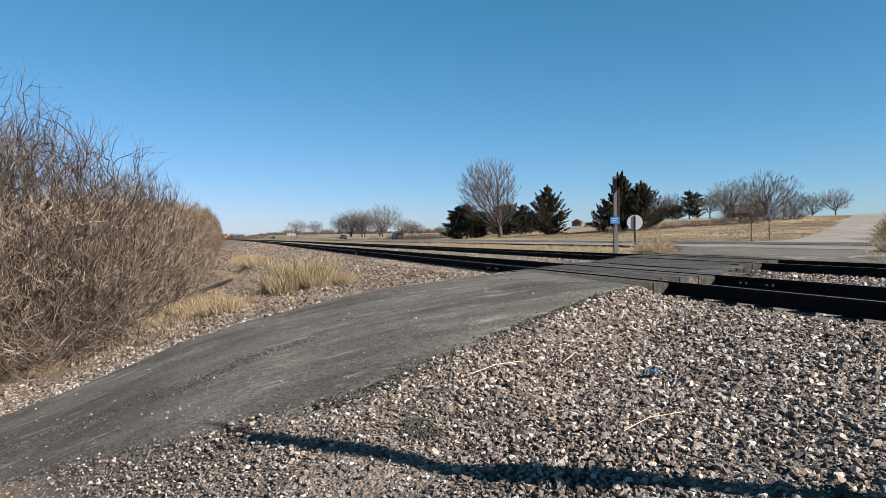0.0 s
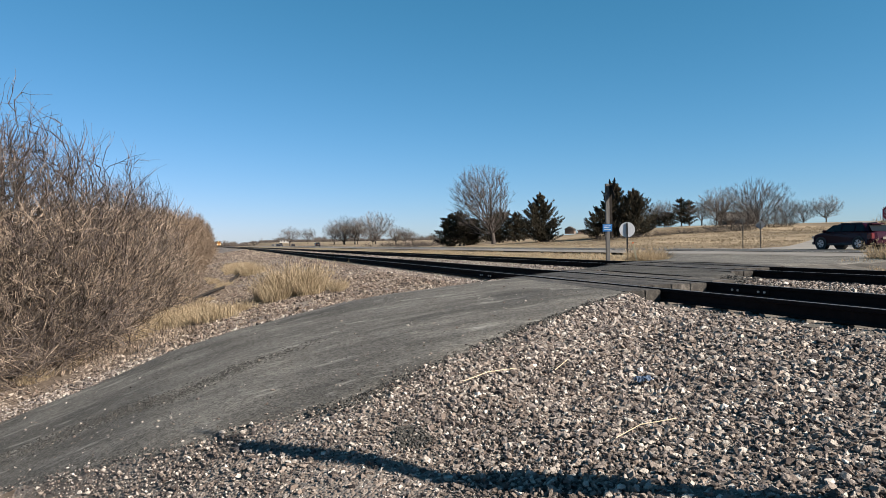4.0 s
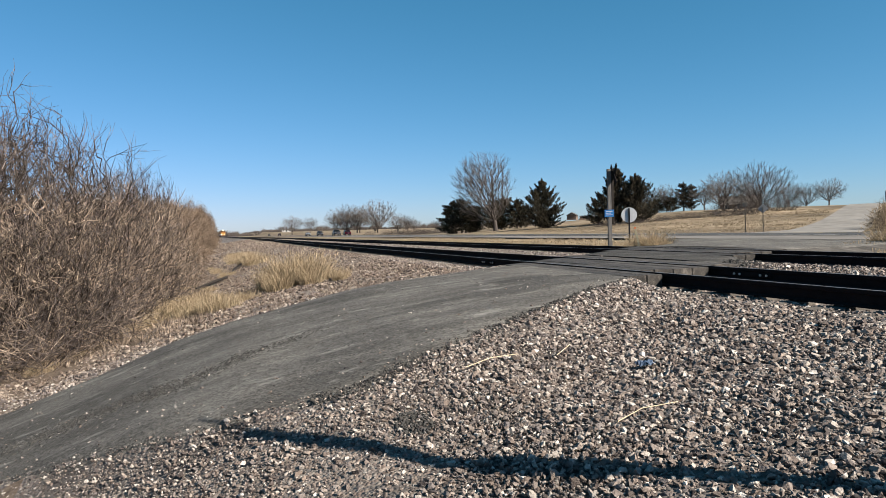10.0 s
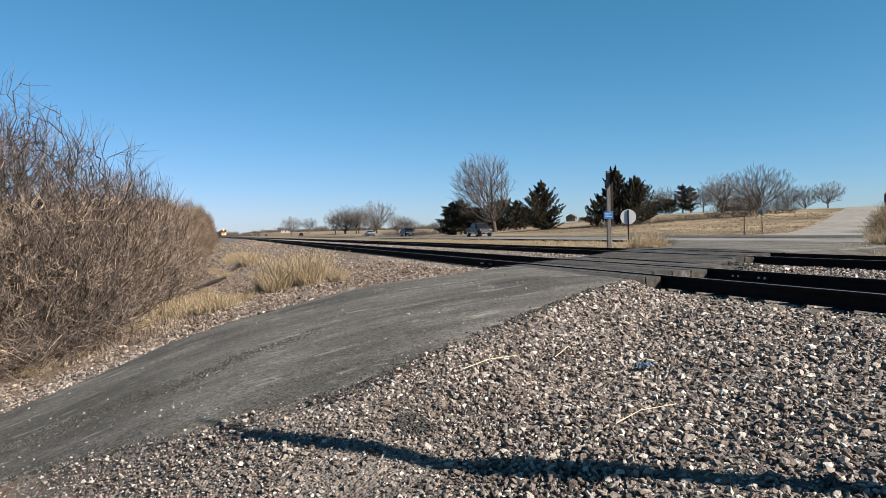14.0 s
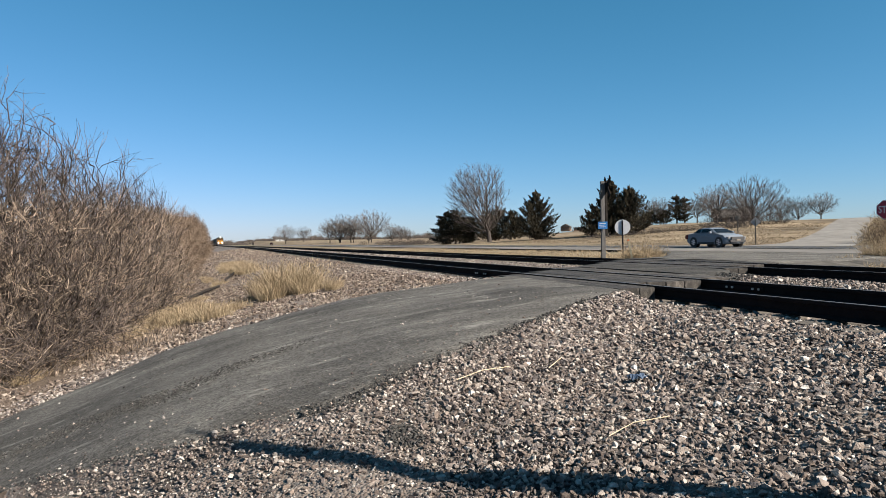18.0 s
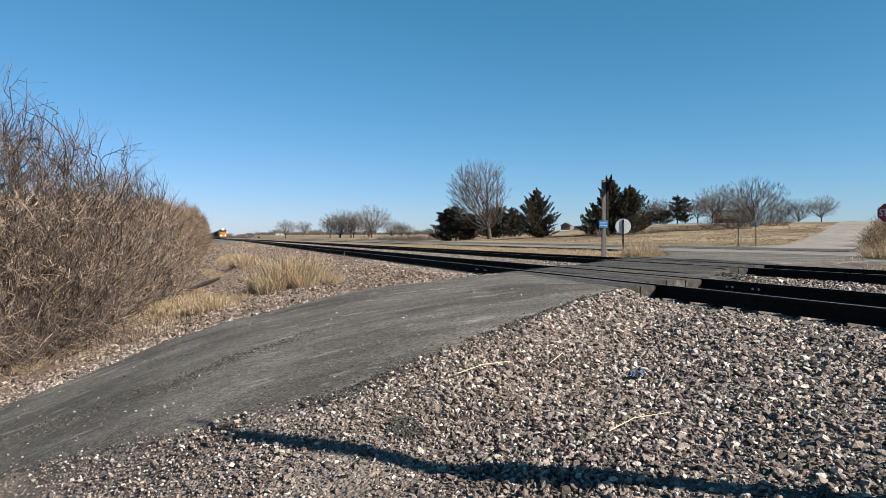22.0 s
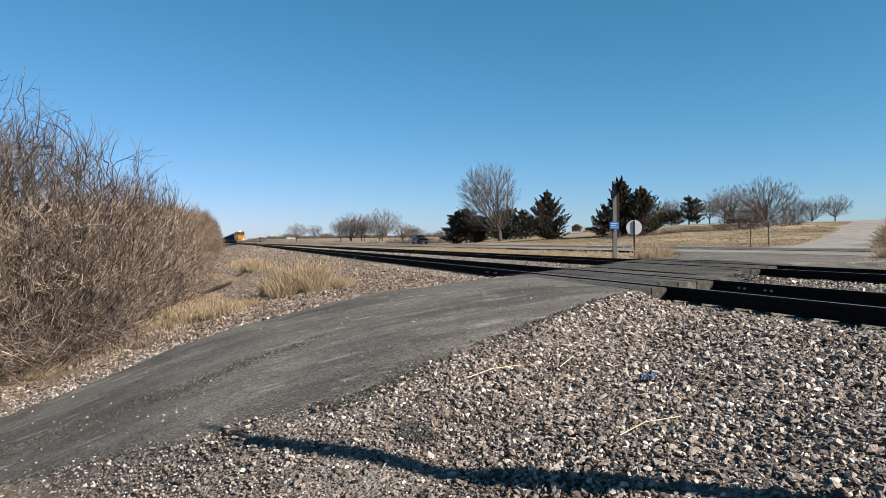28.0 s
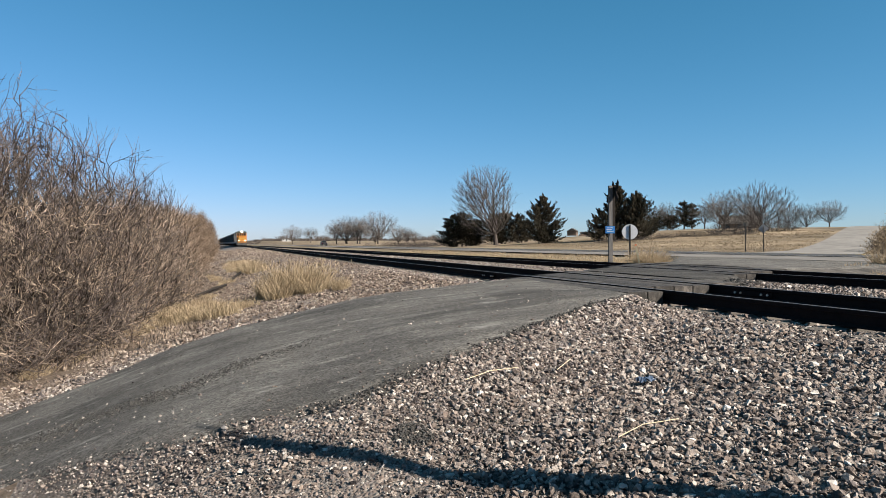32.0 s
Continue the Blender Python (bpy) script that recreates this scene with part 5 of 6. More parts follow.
m_log = surf("dark_log_backlit_blade", [(0.010, 0.0085, 0.0075), (0.026, 0.022, 0.019)], 7.0, 0.95, 0.6, 30.0, spec=0.15)


def facing(x, y, z, az):
    """A pose whose local -Y faces the compass direction az (degrees from +Y towards +X)."""
    return pose(x, y, z, 0, 0, 180 - az)


def u_post(bm, z0, z1, w=0.075, d=0.035, t=0.006):
    box(bm, -w / 2, w / 2, 0, t, z0, z1)
    box(bm, -w / 2, -w / 2 + t, -d, 0, z0, z1)
    box(bm, w / 2 - t, w / 2, -d, 0, z0, z1)
    return bm


def crossbuck(name, x, y, az, tall, label):
    """Two crossed blades on a post, seen nearly edge-on, with a small blue plate."""
    z = h(x, y)
    ob = empty(name, facing(x, y, z, az), label=label, category="crossing sign")
    part("post", boxbm(-0.075, 0.075, -0.09, 0.09, -0.3, tall, 0.01), m_wood_dark, ob)
    part("stiffener", boxbm(-0.085, 0.06, -0.20, -0.10, 1.3, tall - 0.05, 0.006), m_log, ob, "dark plank bolted along the post")
    # the blades' near-black colour stands for their backlit, shaded look
    for s in (-1, 1):
        m = Matrix.Translation((-0.05, -0.22 - 0.014 * s, tall - 0.26)) @ Matrix.Rotation(radians(45 * s), 4, "Y")
        b = part("blade", boxbm(-0.61, 0.61, -0.012, 0.012, -0.115, 0.115, 0.004, m=m), m_log, ob)
        part("lettering", boxbm(-0.5, 0.5, -0.0165, -0.0135, -0.045, 0.045, m=m), m_dark_steel, b)
        part("blade_back", boxbm(-0.60, 0.60, 0.0135, 0.0165, -0.105, 0.105, m=m), m_log, b)
    turn = Matrix.Rotation(radians(az - 216), 4, "Z")
    plate = part("plate", boxbm(-0.21, 0.21, -0.132, -0.126, 1.62, 1.95, 0.003, m=turn), m_blue, ob, "small blue notice plate")
    for k, (a, c) in enumerate(((-0.14, 0.14), (-0.16, 0.08), (-0.14, 0.15))):
        part("lettering", boxbm(a, c, -0.136, -0.1325, 1.86 - k * 0.08, 1.885 - k * 0.08, m=turn), m_white, plate)
    for k in range(2):
        part("bolt", cylbm((-0.05, -0.245, tall - 0.21 - 0.1 * k), (-0.05, -0.265, tall - 0.21 - 0.1 * k), 0.014, n=6), m_galv, ob)
    return ob


def round_sign(x, y, az, zc, r):
    z = h(x, y)
    ob = empty("round_sign", facing(x, y, z, az), label="round road sign seen from its bare metal back", category="road sign")
    part("disc", cylbm((0, 0.0, zc - z), (0, 0.004, zc - z), r, n=40), m_signback, ob)
    part("face", cylbm((0, 0.005, zc - z), (0, 0.007, zc - z), r * 0.99, n=40), m_yellow_paint, ob)
    bm = bmesh.new()
    u_post(bm, -0.3, zc - z + r * 0.92)
    bmesh.ops.translate(bm, vec=(0, -0.010, 0), verts=bm.verts)
    part("post", bm, m_dark_steel, ob)
    for k in (-0.18, 0.18):
        part("bolt", cylbm((0, -0.016, zc - z + k), (0, -0.03, zc - z + k), 0.014, n=6), m_dark_steel, ob)
    return ob


def text_mesh(body, size, depth=0.002):
    cu = bpy.data.curves.new("lettering", "FONT")
    cu.body, cu.size, cu.extrude = body, size, depth
    cu.align_x, cu.align_y = "CENTER", "CENTER"
    tmp = new("lettering", cu)
    me = bpy.data.meshes.new_from_object(tmp.evaluated_get(bpy.context.evaluated_depsgraph_get()))
    bpy.data.objects.remove(tmp)
    bpy.data.curves.remove(cu)
    return me


def stop_sign(x, y, az, zc, r):
    z = h(x, y)
    ob = empty("stop_sign", facing(x, y, z, az), label="red octagonal stop sign on a thin steel post", category="road sign")
    def octagon(rad, y0, y1):
        bm = bmesh.new()
        bmesh.ops.create_cone(bm, cap_ends=True, segments=8, radius1=rad, radius2=rad, depth=abs(y1 - y0),
                              matrix=Matrix.Translation((0, (y0 + y1) / 2, zc - z)) @ Matrix.Rotation(radians(90), 4, "X") @ Matrix.Rotation(radians(22.5), 4, "Z"))
        return bm
    part("rim", octagon(r, 0, 0.006), m_white, ob)
    face = part("face", octagon(r * 0.95, -0.004, -0.001), m_red, ob)
    me = text_mesh("STOP", r * 0.78)
    t = link_mesh("lettering", me, face, [m_white])
    t.matrix_basis = Matrix.Translation((0, -0.008, zc - z)) @ Matrix.Rotation(radians(90), 4, "X") @ Matrix.Diagonal((0.82, 1.25, 1, 1))
    bm = bmesh.new()
    u_post(bm, -0.3, zc - z + r * 0.9)
    bmesh.ops.rotate(bm, cent=(0, 0, 0), matrix=Matrix.Rotation(math.pi, 3, "Z"), verts=bm.verts)
    bmesh.ops.translate(bm, vec=(0, 0.014, 0), verts=bm.verts)
    part("post", bm, m_dark_steel, ob)
    return ob


def small_sign(x, y, az, zc, w, hh, mat, label, turn=0.0):
    z = h(x, y)
    ob = empty("road_sign", facing(x, y, z, az), label=label, category="road sign")
    m = Matrix.Translation((0, 0, zc - z)) @ Matrix.Rotation(radians(turn), 4, "Y")
    part("panel", boxbm(-w / 2, w / 2, 0, 0.006, -hh / 2, hh / 2, 0.002, m=m), mat, ob)
    bm = u_post(bmesh.new(), -0.3, zc - z + hh * 0.3)
    bmesh.ops.translate(bm, vec=(0, -0.008, 0), verts=bm.verts)
    part("post", bm, m_wood, ob)
    return ob


def build_signs():
    crossbuck("crossbuck_sign", 17.0, 28.13, 106, 4.19 - h(17, 28.13), "crossing sign with shade-dark blades on a weathered timber post with a blue plate")
    round_sign(18.95, 29.57, 212, 2.09, 0.37)
    stop_sign(24.75, 20.21, 229, 2.47, 0.40)
    small_sign(45.8, 50.22, 222, 2.72, 0.62, 0.62, m_drab, "diamond road sign seen from its back", 45)
    small_sign(42.9, 49.1, 222, 3.1, 0.42, 0.36, m_wood, "small grey plate on a thin steel post")
    mk = empty("marker_post", pose(17.74, 26.83, h(17.74, 26.83), 0, -11, -33), label="leaning white marker post with an orange band", category="marker post")
    part("post", boxbm(-0.04, 0.04, -0.02, 0.02, -0.2, 1.22, 0.008), m_yellow_pale, mk)
    part("band", boxbm(-0.042, 0.042, -0.022, 0.022, 1.10, 1.16), m_orange_tape, mk)
    # post beside the watcher, whose shadow crosses the gravel
    bx, by = 3.32, 1.62
    z = h(bx, by)
    ps = empty("signal_post", pose(bx, by, z), label="square timber post standing by the track", category="post")
    part("post", boxbm(-0.055, 0.055, -0.055, 0.055, -0.3, 2.80, 0.01), m_wood, ps)
    part("bracket", cylbm((0, 0, 2.78), (0.13, 0.12, 3.24), 0.026, 0.014, 6), m_dark_steel, ps)
    part("box", boxbm(-0.09, 0.09, -0.09, 0.09, 1.2, 1.62, 0.01), m_dark_steel, ps)


# ---------------------------------------------------------------- odds and ends on the ground
def stick(name, pts, r, mat, label, category):
    segs = []
    for a, b in zip(pts[:-1], pts[1:]):
        segs.append((*a, *b, r, r * 0.85))
    v, f = tubes(segs, 6)
    ob = grid_mesh(name, v, f, [mat], smooth=True)
    return tagged(ob, label, category)


def on_ground(x, y, up=0.03):
    return (x, y, float(ground_z(x, y)) + up)


def build_litter():
    stick("dead_stalk", [on_ground(1.81, 5.18, 0.06), on_ground(2.05, 5.25, 0.075), on_ground(2.3, 5.28, 0.07)], 0.0034, m_straw, "pale dead stalk lying on the gravel", "stalk")
    stick("dead_stalk", [on_ground(2.24, 3.66, 0.06), on_ground(2.45, 3.72, 0.08), on_ground(2.7, 3.7, 0.07)], 0.003, m_straw, "pale dead stalk lying on the gravel", "stalk")
    stick("dead_stalk", [on_ground(2.62, 5.2, 0.06), on_ground(2.85, 5.4, 0.07)], 0.003, m_straw, "pale dead stalk lying on the gravel", "stalk")
    stick("log", [on_ground(-0.85, 24.0, 0.10), on_ground(-0.35, 25.2, 0.12), on_ground(0.12, 26.4, 0.10)], 0.055, m_log, "dark weathered log lying on the bank", "log")
    stick("log", [on_ground(0.3, 29.5, 0.06), on_ground(0.9, 36, 0.06)], 0.06, m_log, "dark weathered pole lying on the bank", "log")
    rng = np.random.default_rng(3)
    bm = bmesh.new()
    bmesh.ops.create_grid(bm, x_segments=6, y_segments=5, size=0.07)
    for v in bm.verts:
        v.co.z = rng.uniform(0.0, 0.05)
        v.co.y *= 0.5
    bag = part("plastic_scrap", bm, plain("blue_plastic", (0.012, 0.035, 0.075), 0.7), None)
    bag.location = on_ground(3.12, 4.68, 0.035)
    tagged(bag, "crumpled blue plastic scrap on the ballast", "litter")
    # pale stones at the shadow's edge
    chalk = surf("pale_limestone", [(0.27, 0.25, 0.225), (0.40, 0.375, 0.34)], 10, 0.9, 0.3)
    for x, y, size, k in ((0.40, 4.66, 0.042, 2), (0.62, 4.62, 0.036, 5), (2.75, 2.60, 0.05, 3), (4.32, 4.25, 0.075, 6)):
        me = bpy.data.meshes.new("pale_rock")
        me.from_pydata((STONES[k] * size).tolist(), [], STONE_FACES[k].tolist())
        rock = link_mesh("pale_rock", me, None, [chalk])
        rock.location = on_ground(x, y, size * 0.35)
        tagged(rock, "pale limestone lump on the gravel", "rock", "pale stones")
    # dark oily patch of fine grit
    n = 420
    a, r = rng.uniform(0, 6.28, n), np.sqrt(rng.uniform(0, 1, n))
    x, y = 1.2 + 0.13 * r * np.cos(a), 4.52 + 0.17 * r * np.sin(a)
    o = scatter("asphalt_crumbs", np.stack([x, y, ground_z(x, y) + 0.012], 1), rng.uniform(0.010, 0.03, n), m_crumb, None, 14)
    tagged(o, "dark spill of asphalt crumbs on the gravel", "asphalt crumbs", kind="stuff")


# ---------------------------------------------------------------- far buildings
def build_far():
    wall_m = surf("pale_siding", [(0.27, 0.26, 0.245), (0.33, 0.32, 0.30)], 2.0, 0.8, 0.1)
    brick_m = surf("brown_siding", [(0.0884, 0.0612, 0.0442), (0.1292, 0.0918, 0.068)], 3.0, 0.9, 0.2)
    roof_m = surf("grey_shingles", [(0.0374, 0.034, 0.0306), (0.068, 0.0612, 0.0544)], 3.0, 0.95, 0.3, spec=0.15)
    glass_m = plain("window_glass", (0.03, 0.035, 0.04), 0.1)
    def house(x, y, az, w, d, eave, ridge, label, dz=0.0, skin=None):
        ob = empty("house", facing(x, y, h(x, y) + dz, az), label=label, category="house")
        part("wall", boxbm(-w / 2, w / 2, -d / 2, d / 2, -1, eave), skin or wall_m, ob)
        bm = bmesh.new()
        k = 0.5
        vs = [bm.verts.new(p) for p in ((-w / 2 - k, -d / 2 - k, eave), (w / 2 + k, -d / 2 - k, eave), (w / 2 + k, d / 2 + k, eave), (-w / 2 - k, d / 2 + k, eave), (-w / 2 - k, 0, ridge), (w / 2 + k, 0, ridge))]
        for f in ((0, 1, 5, 4), (2, 3, 4, 5), (0, 4, 3), (1, 2, 5), (0, 3, 2, 1)):
            bm.faces.new([vs[i] for i in f])
        part("roof", bm, roof_m, ob)
        for i in range(3):
            xx = -w / 2 + w * (i + 0.5) / 3
            part("window" if i != 1 else "door", boxbm(xx - 0.55, xx + 0.55, -d / 2 - 0.03, -d / 2 + 0.05, 0.0 if i == 1 else 0.9, 2.1), glass_m, ob)
        return ob
    house(221, 412, 130, 6.0, 6, 1.9, 3.9, "small brown house with a dark roof on the rise", 2.4, brick_m)
    house(111.0, 128.6, 222, 8, 7, 1.8, 3.8, "low brown farmhouse with a dark roof among bare trees", -0.9, brick_m)
    house(234, 416, 208, 9, 5, 1.3, 2.0, "low dark shed beside the house on the rise", 1.8, brick_m)
    for x, y, w in ((66, 760, 9),):
        house(x, y, 185, w, 8, 2.2, 3.4, "pale farm building far across the fields", 0.4)
    for i, (x, y) in enumerate([(300, 250)]):
        z = h(x, y)
        p = empty("utility_pole", pose(x, y, z), label="distant timber utility pole", category="utility pole", group="utility poles")
        part("pole", cylbm((0, 0, -0.5), (0, 0, 9.0), 0.16, 0.11, 8), m_wood, p)
        part("crossarm", boxbm(-1.1, 1.1, -0.06, 0.06, 8.2, 8.35), m_wood, p)
    # brown scrub right of the gravel road
    scrub = bush("roadside_scrub", 141, 2.6, 2.2, 12, 300, (m_brush_tan, m_blade), "tan leafless scrub beside the gravel road", 0.010)
    first = True
    for x, y, s in [(47.7, 39.4, 0.8), (49.2, 40.4, 0.95), (51.2, 42.0, 0.9), (54.2, 44.3, 1.0), (58, 47.2, 1.0), (46.9, 38.2, 0.6), (64, 52, 1.1), (72, 58.5, 1.2), (50.6, 40.6, 1.0), (55.5, 43.6, 1.2)]:
        o = scrub if first else copy_thing(scrub, Matrix())
        o.matrix_basis = pose(x, y, h(x, y) - 0.1, 0, 0, x * 31)
        o.scale = (s, s, s)
        o["group"] = "roadside scrub"
        first = False


# ---------------------------------------------------------------- vehicles
m_tyre = surf("tyre_rubber", [(0.01224, 0.01224, 0.01224), (0.0238, 0.0238, 0.0238)], 20.0, 0.85, 0.2)
m_alloy = plain("alloy_rim", (0.42, 0.42, 0.44), 0.35, 0.8)
m_glass = plain("tinted_glass", (0.008, 0.009, 0.01), 0.15, 0.0, spec=0.22)
m_trim = plain("black_trim", (0.0136, 0.0136, 0.01428), 0.6)
m_tail = plain("red_lens", (0.075, 0.005, 0.006), 0.25)
m_lamp = plain("clear_lens", (0.22, 0.23, 0.24), 0.12)
m_chrome = plain("chrome", (0.20, 0.20, 0.21), 0.25, 1.0)
PAINT = {}


def paint(name, color, rough=0.38):
    if name not in PAINT:
        m = surf(name, [tuple(c * 0.93 for c in color), tuple(min(1, c * 1.07) for c in color)], 3.0, rough, 0.0, spec=0.06)
        m.node_tree.nodes["Principled BSDF"].inputs["Coat Weight"].default_value = 0.22
        m.node_tree.nodes["Principled BSDF"].inputs["Coat Roughness"].default_value = 0.04
        PAINT[name] = m
    return PAINT[name]


def shell(profile, half, taper=0.14):
    """Closed body from a side outline (y, z); half(y, z) gives its half width, and the ends are rounded in plan by taper."""
    bm = bmesh.new()
    end = max(abs(y) for y, z in profile)
    top = max(z for y, z in profile)
    cols = []
    for u in (-1.0, -0.94, -0.8, -0.5, 0.0, 0.5, 0.8, 0.94, 1.0):
        col = []
        for y, z in profile:
            pull = taper * end * abs(u) ** 3 * max(0.0, abs(y) / end - 0.5) / 0.5
            drop = 0.05 * abs(u) ** 6 * (z > 0.9 * top)
            col.append(bm.verts.new((u * half(y, z), y - math.copysign(pull, y), z - drop)))
        cols.append(col)
    n = len(profile)
    bm.faces.new(cols[0])
    bm.faces.new(cols[-1][::-1])
    for a, b in zip(cols[:-1], cols[1:]):
        for i in range(n):
            j = (i + 1) % n
            bm.faces.new((a[i], b[i], b[j], a[j]))
    bmesh.ops.recalc_face_normals(bm, faces=bm.faces)
    edges = [e for e in bm.edges if len(e.link_faces) == 2 and e.calc_face_angle(0) > 0.75]
    bmesh.ops.bevel(bm, geom=edges, offset=0.045, segments=2, affect="EDGES", clamp_overlap=True)
    return bm


def wheel(parent, x, y, r, w, s):
    t = part("wheel", cylbm((x - w / 2, y, r), (x + w / 2, y, r), r, n=24), m_tyre, parent)
    fx = x + s * (w / 2 + 0.004)
    rim = part("rim", cylbm((fx - s * 0.03, y, r), (fx + s * 0.004, y, r), r * 0.66, n=20), m_alloy, t)
    bm = bmesh.new()
    for k in range(5):
        a = k * 2 * math.pi / 5 + 0.3
        box(bm, -0.012, 0.012, -0.035, 0.035, 0.08, r * 0.6, m=Matrix.Translation((fx + s * 0.006, y, r)) @ Matrix.Rotation(a, 4, "X"))
    part("spokes", bm, m_trim, t)


def pane(parent, pts, mat=None, name="window"):
    bm = bmesh.new()
    bm.faces.new([bm.verts.new(p) for p in pts])
    made = bmesh.ops.extrude_face_region(bm, geom=list(bm.faces))
    nrm = Vector(pts[1]) - Vector(pts[0])
    nrm = nrm.cross(Vector(pts[2]) - Vector(pts[0])).normalized()
    bmesh.ops.translate(bm, vec=nrm * 0.006, verts=[v for v in made["geom"] if isinstance(v, bmesh.types.BMVert)])
    bmesh.ops.recalc_face_normals(bm, faces=bm.faces)
    return part(name, bm, mat or m_glass, parent)


def vehicle(kind, name, color, label):
    """A car with its front towards +Y, on z = 0."""
    ob = empty(name, label=label, category="car" if kind != "pickup" else "pickup truck")
    body_m = paint(name + "_paint", color)
    dims = {"suv": (4.66, 0.92, 1.63, 0.365), "sedan": (4.6, 0.88, 1.37, 0.325), "pickup": (5.85, 1.0, 1.88, 0.41)}[kind]
    L, W, H, R = dims
    f, b = L / 2, -L / 2
    if kind == "suv":
        low = [(b + 0.04, 0.34), (b, 0.6), (b + 0.05, 0.98), (b + 0.16, 1.10), (f - 1.05, 1.09), (f - 0.55, 1.04), (f - 0.16, 0.90), (f - 0.02, 0.70), (f, 0.42), (f - 0.22, 0.24), (b + 0.3, 0.26)]
        cab = [(b + 0.14, 1.07), (b + 0.50, H - 0.13), (b + 0.80, H - 0.02), (-0.35, H), (0.30, H - 0.04), (0.62, H - 0.16), (f - 0.92, 1.06)]
        axles = (b + 0.98, f - 0.92)
        cols = [(b + 0.62, b + 1.22), (b + 1.32, -0.14), (-0.04, 0.95)]
    elif kind == "sedan":
        low = [(b, 0.35), (b + 0.02, 0.86), (b + 0.2, 0.98), (b + 0.9, 1.0), (f - 1.35, 0.98), (f - 0.35, 0.80), (f, 0.58), (f, 0.25), (f - 0.3, 0.18), (b + 0.3, 0.22)]
        cab = [(b + 0.75, 0.97), (b + 1.45, H - 0.05), (b + 1.8, H), (0.1, H), (0.4, H - 0.07), (f - 1.2, 0.96)]
        axles = (b + 1.0, f - 0.92)
        cols = [(b + 1.2, -0.62), (-0.52, 0.55)]
    else:
        low = [(b, 0.55), (b, 1.12), (b + 2.05, 1.14), (b + 2.1, 1.16), (f - 1.3, 1.16), (f - 0.2, 1.06), (f, 0.92), (f, 0.42), (f - 0.3, 0.36), (b + 0.4, 0.45)]
        cab = [(b + 2.05, 1.12), (b + 2.22, H - 0.08), (b + 2.45, H), (0.75, H), (1.0, H - 0.08), (f - 1.25, 1.12)]
        axles = (b + 1.15, f - 0.98)
        cols = [(b + 2.38, 0.05), (0.15, 1.0)]
    top = cab[0][1]
    lampz = {'suv': 0.76, 'sedan': 0.62, 'pickup': 0.84}[kind]
    body = part("body", shell(low, lambda y, z: W - (0.05 if z > 0.9 * top else 0.0) - 0.06 * max(0, abs(y) - L * 0.42)), body_m, ob)
    lean = lambda y, z: W - 0.05 - 0.20 * max(0, z - top)/ (H - top)
    cabin = part("cabin", shell(cab, lean), body_m, ob)
    zb, zt = top + 0.05, H - 0.11
    def xs(s, z):
        return s * (lean(0, z) + 0.004)
    for s in (-1, 1):
        for i, (y0, y1) in enumerate(cols):
            slant0 = 0.16 if i == 0 and kind != "pickup" else 0.0
            slant1 = 0.62 if i == len(cols) - 1 else 0.0
            q = [(xs(s, zb), y0, zb), (xs(s, zb), y1 + slant1 * 0.35, zb), (xs(s, zt), y1 - slant1 * 0.55, zt), (xs(s, zt), y0 + slant0, zt)]
            pane(cabin, q if s > 0 else q[::-1])
        for yy in [c[1] + 0.05 for c in cols[:-1]] + [cols[-1][1] - 0.05]:
            part("handle", boxbm(s * W - 0.02, s * W + 0.02, yy - 0.42, yy - 0.22, top - 0.16, top - 0.12, 0.008), body_m, body)
        part("mirror", boxbm(min(s * (W - 0.02), s * (W + 0.2)), max(s * (W - 0.02), s * (W + 0.2)), cols[-1][1] + 0.02, cols[-1][1] + 0.16, top - 0.02, top + 0.15, 0.03), body_m, ob)
        part("headlight", boxbm(min(s * (W - 0.5), s * (W - 0.12)), max(s * (W - 0.5), s * (W - 0.12)), f - 0.42, f - 0.09, lampz - 0.07, lampz + 0.08, 0.03), m_lamp, ob)
        part("tail_light", boxbm(min(s * (W - 0.26), s * (W + 0.006)), max(s * (W - 0.26), s * (W + 0.006)), b + 0.06, b + 0.36, top - 0.42, top - 0.1, 0.02), m_tail, ob)
        for y in axles:
            part("wheel_arch", cylbm((s * (W - 0.3), y, R), (s * (W + 0.006), y, R), R + 0.07, n=24), m_trim, ob)
            wheel(ob, s * (W - 0.1), y, R, 0.22, s)
        part("sill", boxbm(min(s * (W - 0.1), s * (W + 0.012)), max(s * (W - 0.1), s * (W + 0.012)), axles[0] + 0.5, axles[1] - 0.5, low[-1][1] - 0.01, low[-1][1] + 0.12, 0.02), m_trim if kind != "pickup" else m_chrome, ob)
    # windscreen and rear window lie on the cabin's sloping ends
    def slope_pane(a, c, out, name):
        (y0, z0), (y1, z1) = a, c
        p0, p1 = (y0 + (y1 - y0) * 0.08, z0 + (z1 - z0) * 0.08), (y0 + (y1 - y0) * 0.93, z0 + (z1 - z0) * 0.93)
        d = Vector((0, y1 - y0, z1 - z0)).normalized()
        nrm = Vector((0, d.z, -d.y)) * (1 if out > 0 else -1)
        if nrm.y * out < 0:
            nrm = -nrm
        o = nrm * 0.006
        w0, w1 = lean(0, p0[1]) - 0.1, lean(0, p1[1]) - 0.1
        q = [(-w0, p0[0] + o.y, p0[1] + o.z), (w0, p0[0] + o.y, p0[1] + o.z), (w1, p1[0] + o.y, p1[1] + o.z), (-w1, p1[0] + o.y, p1[1] + o.z)]
        pane(cabin, q if out < 0 else q[::-1], None, name)
    slope_pane(cab[-1], cab[-2], 1, "windscreen")
    slope_pane(cab[0], cab[1], -1, "rear_window")
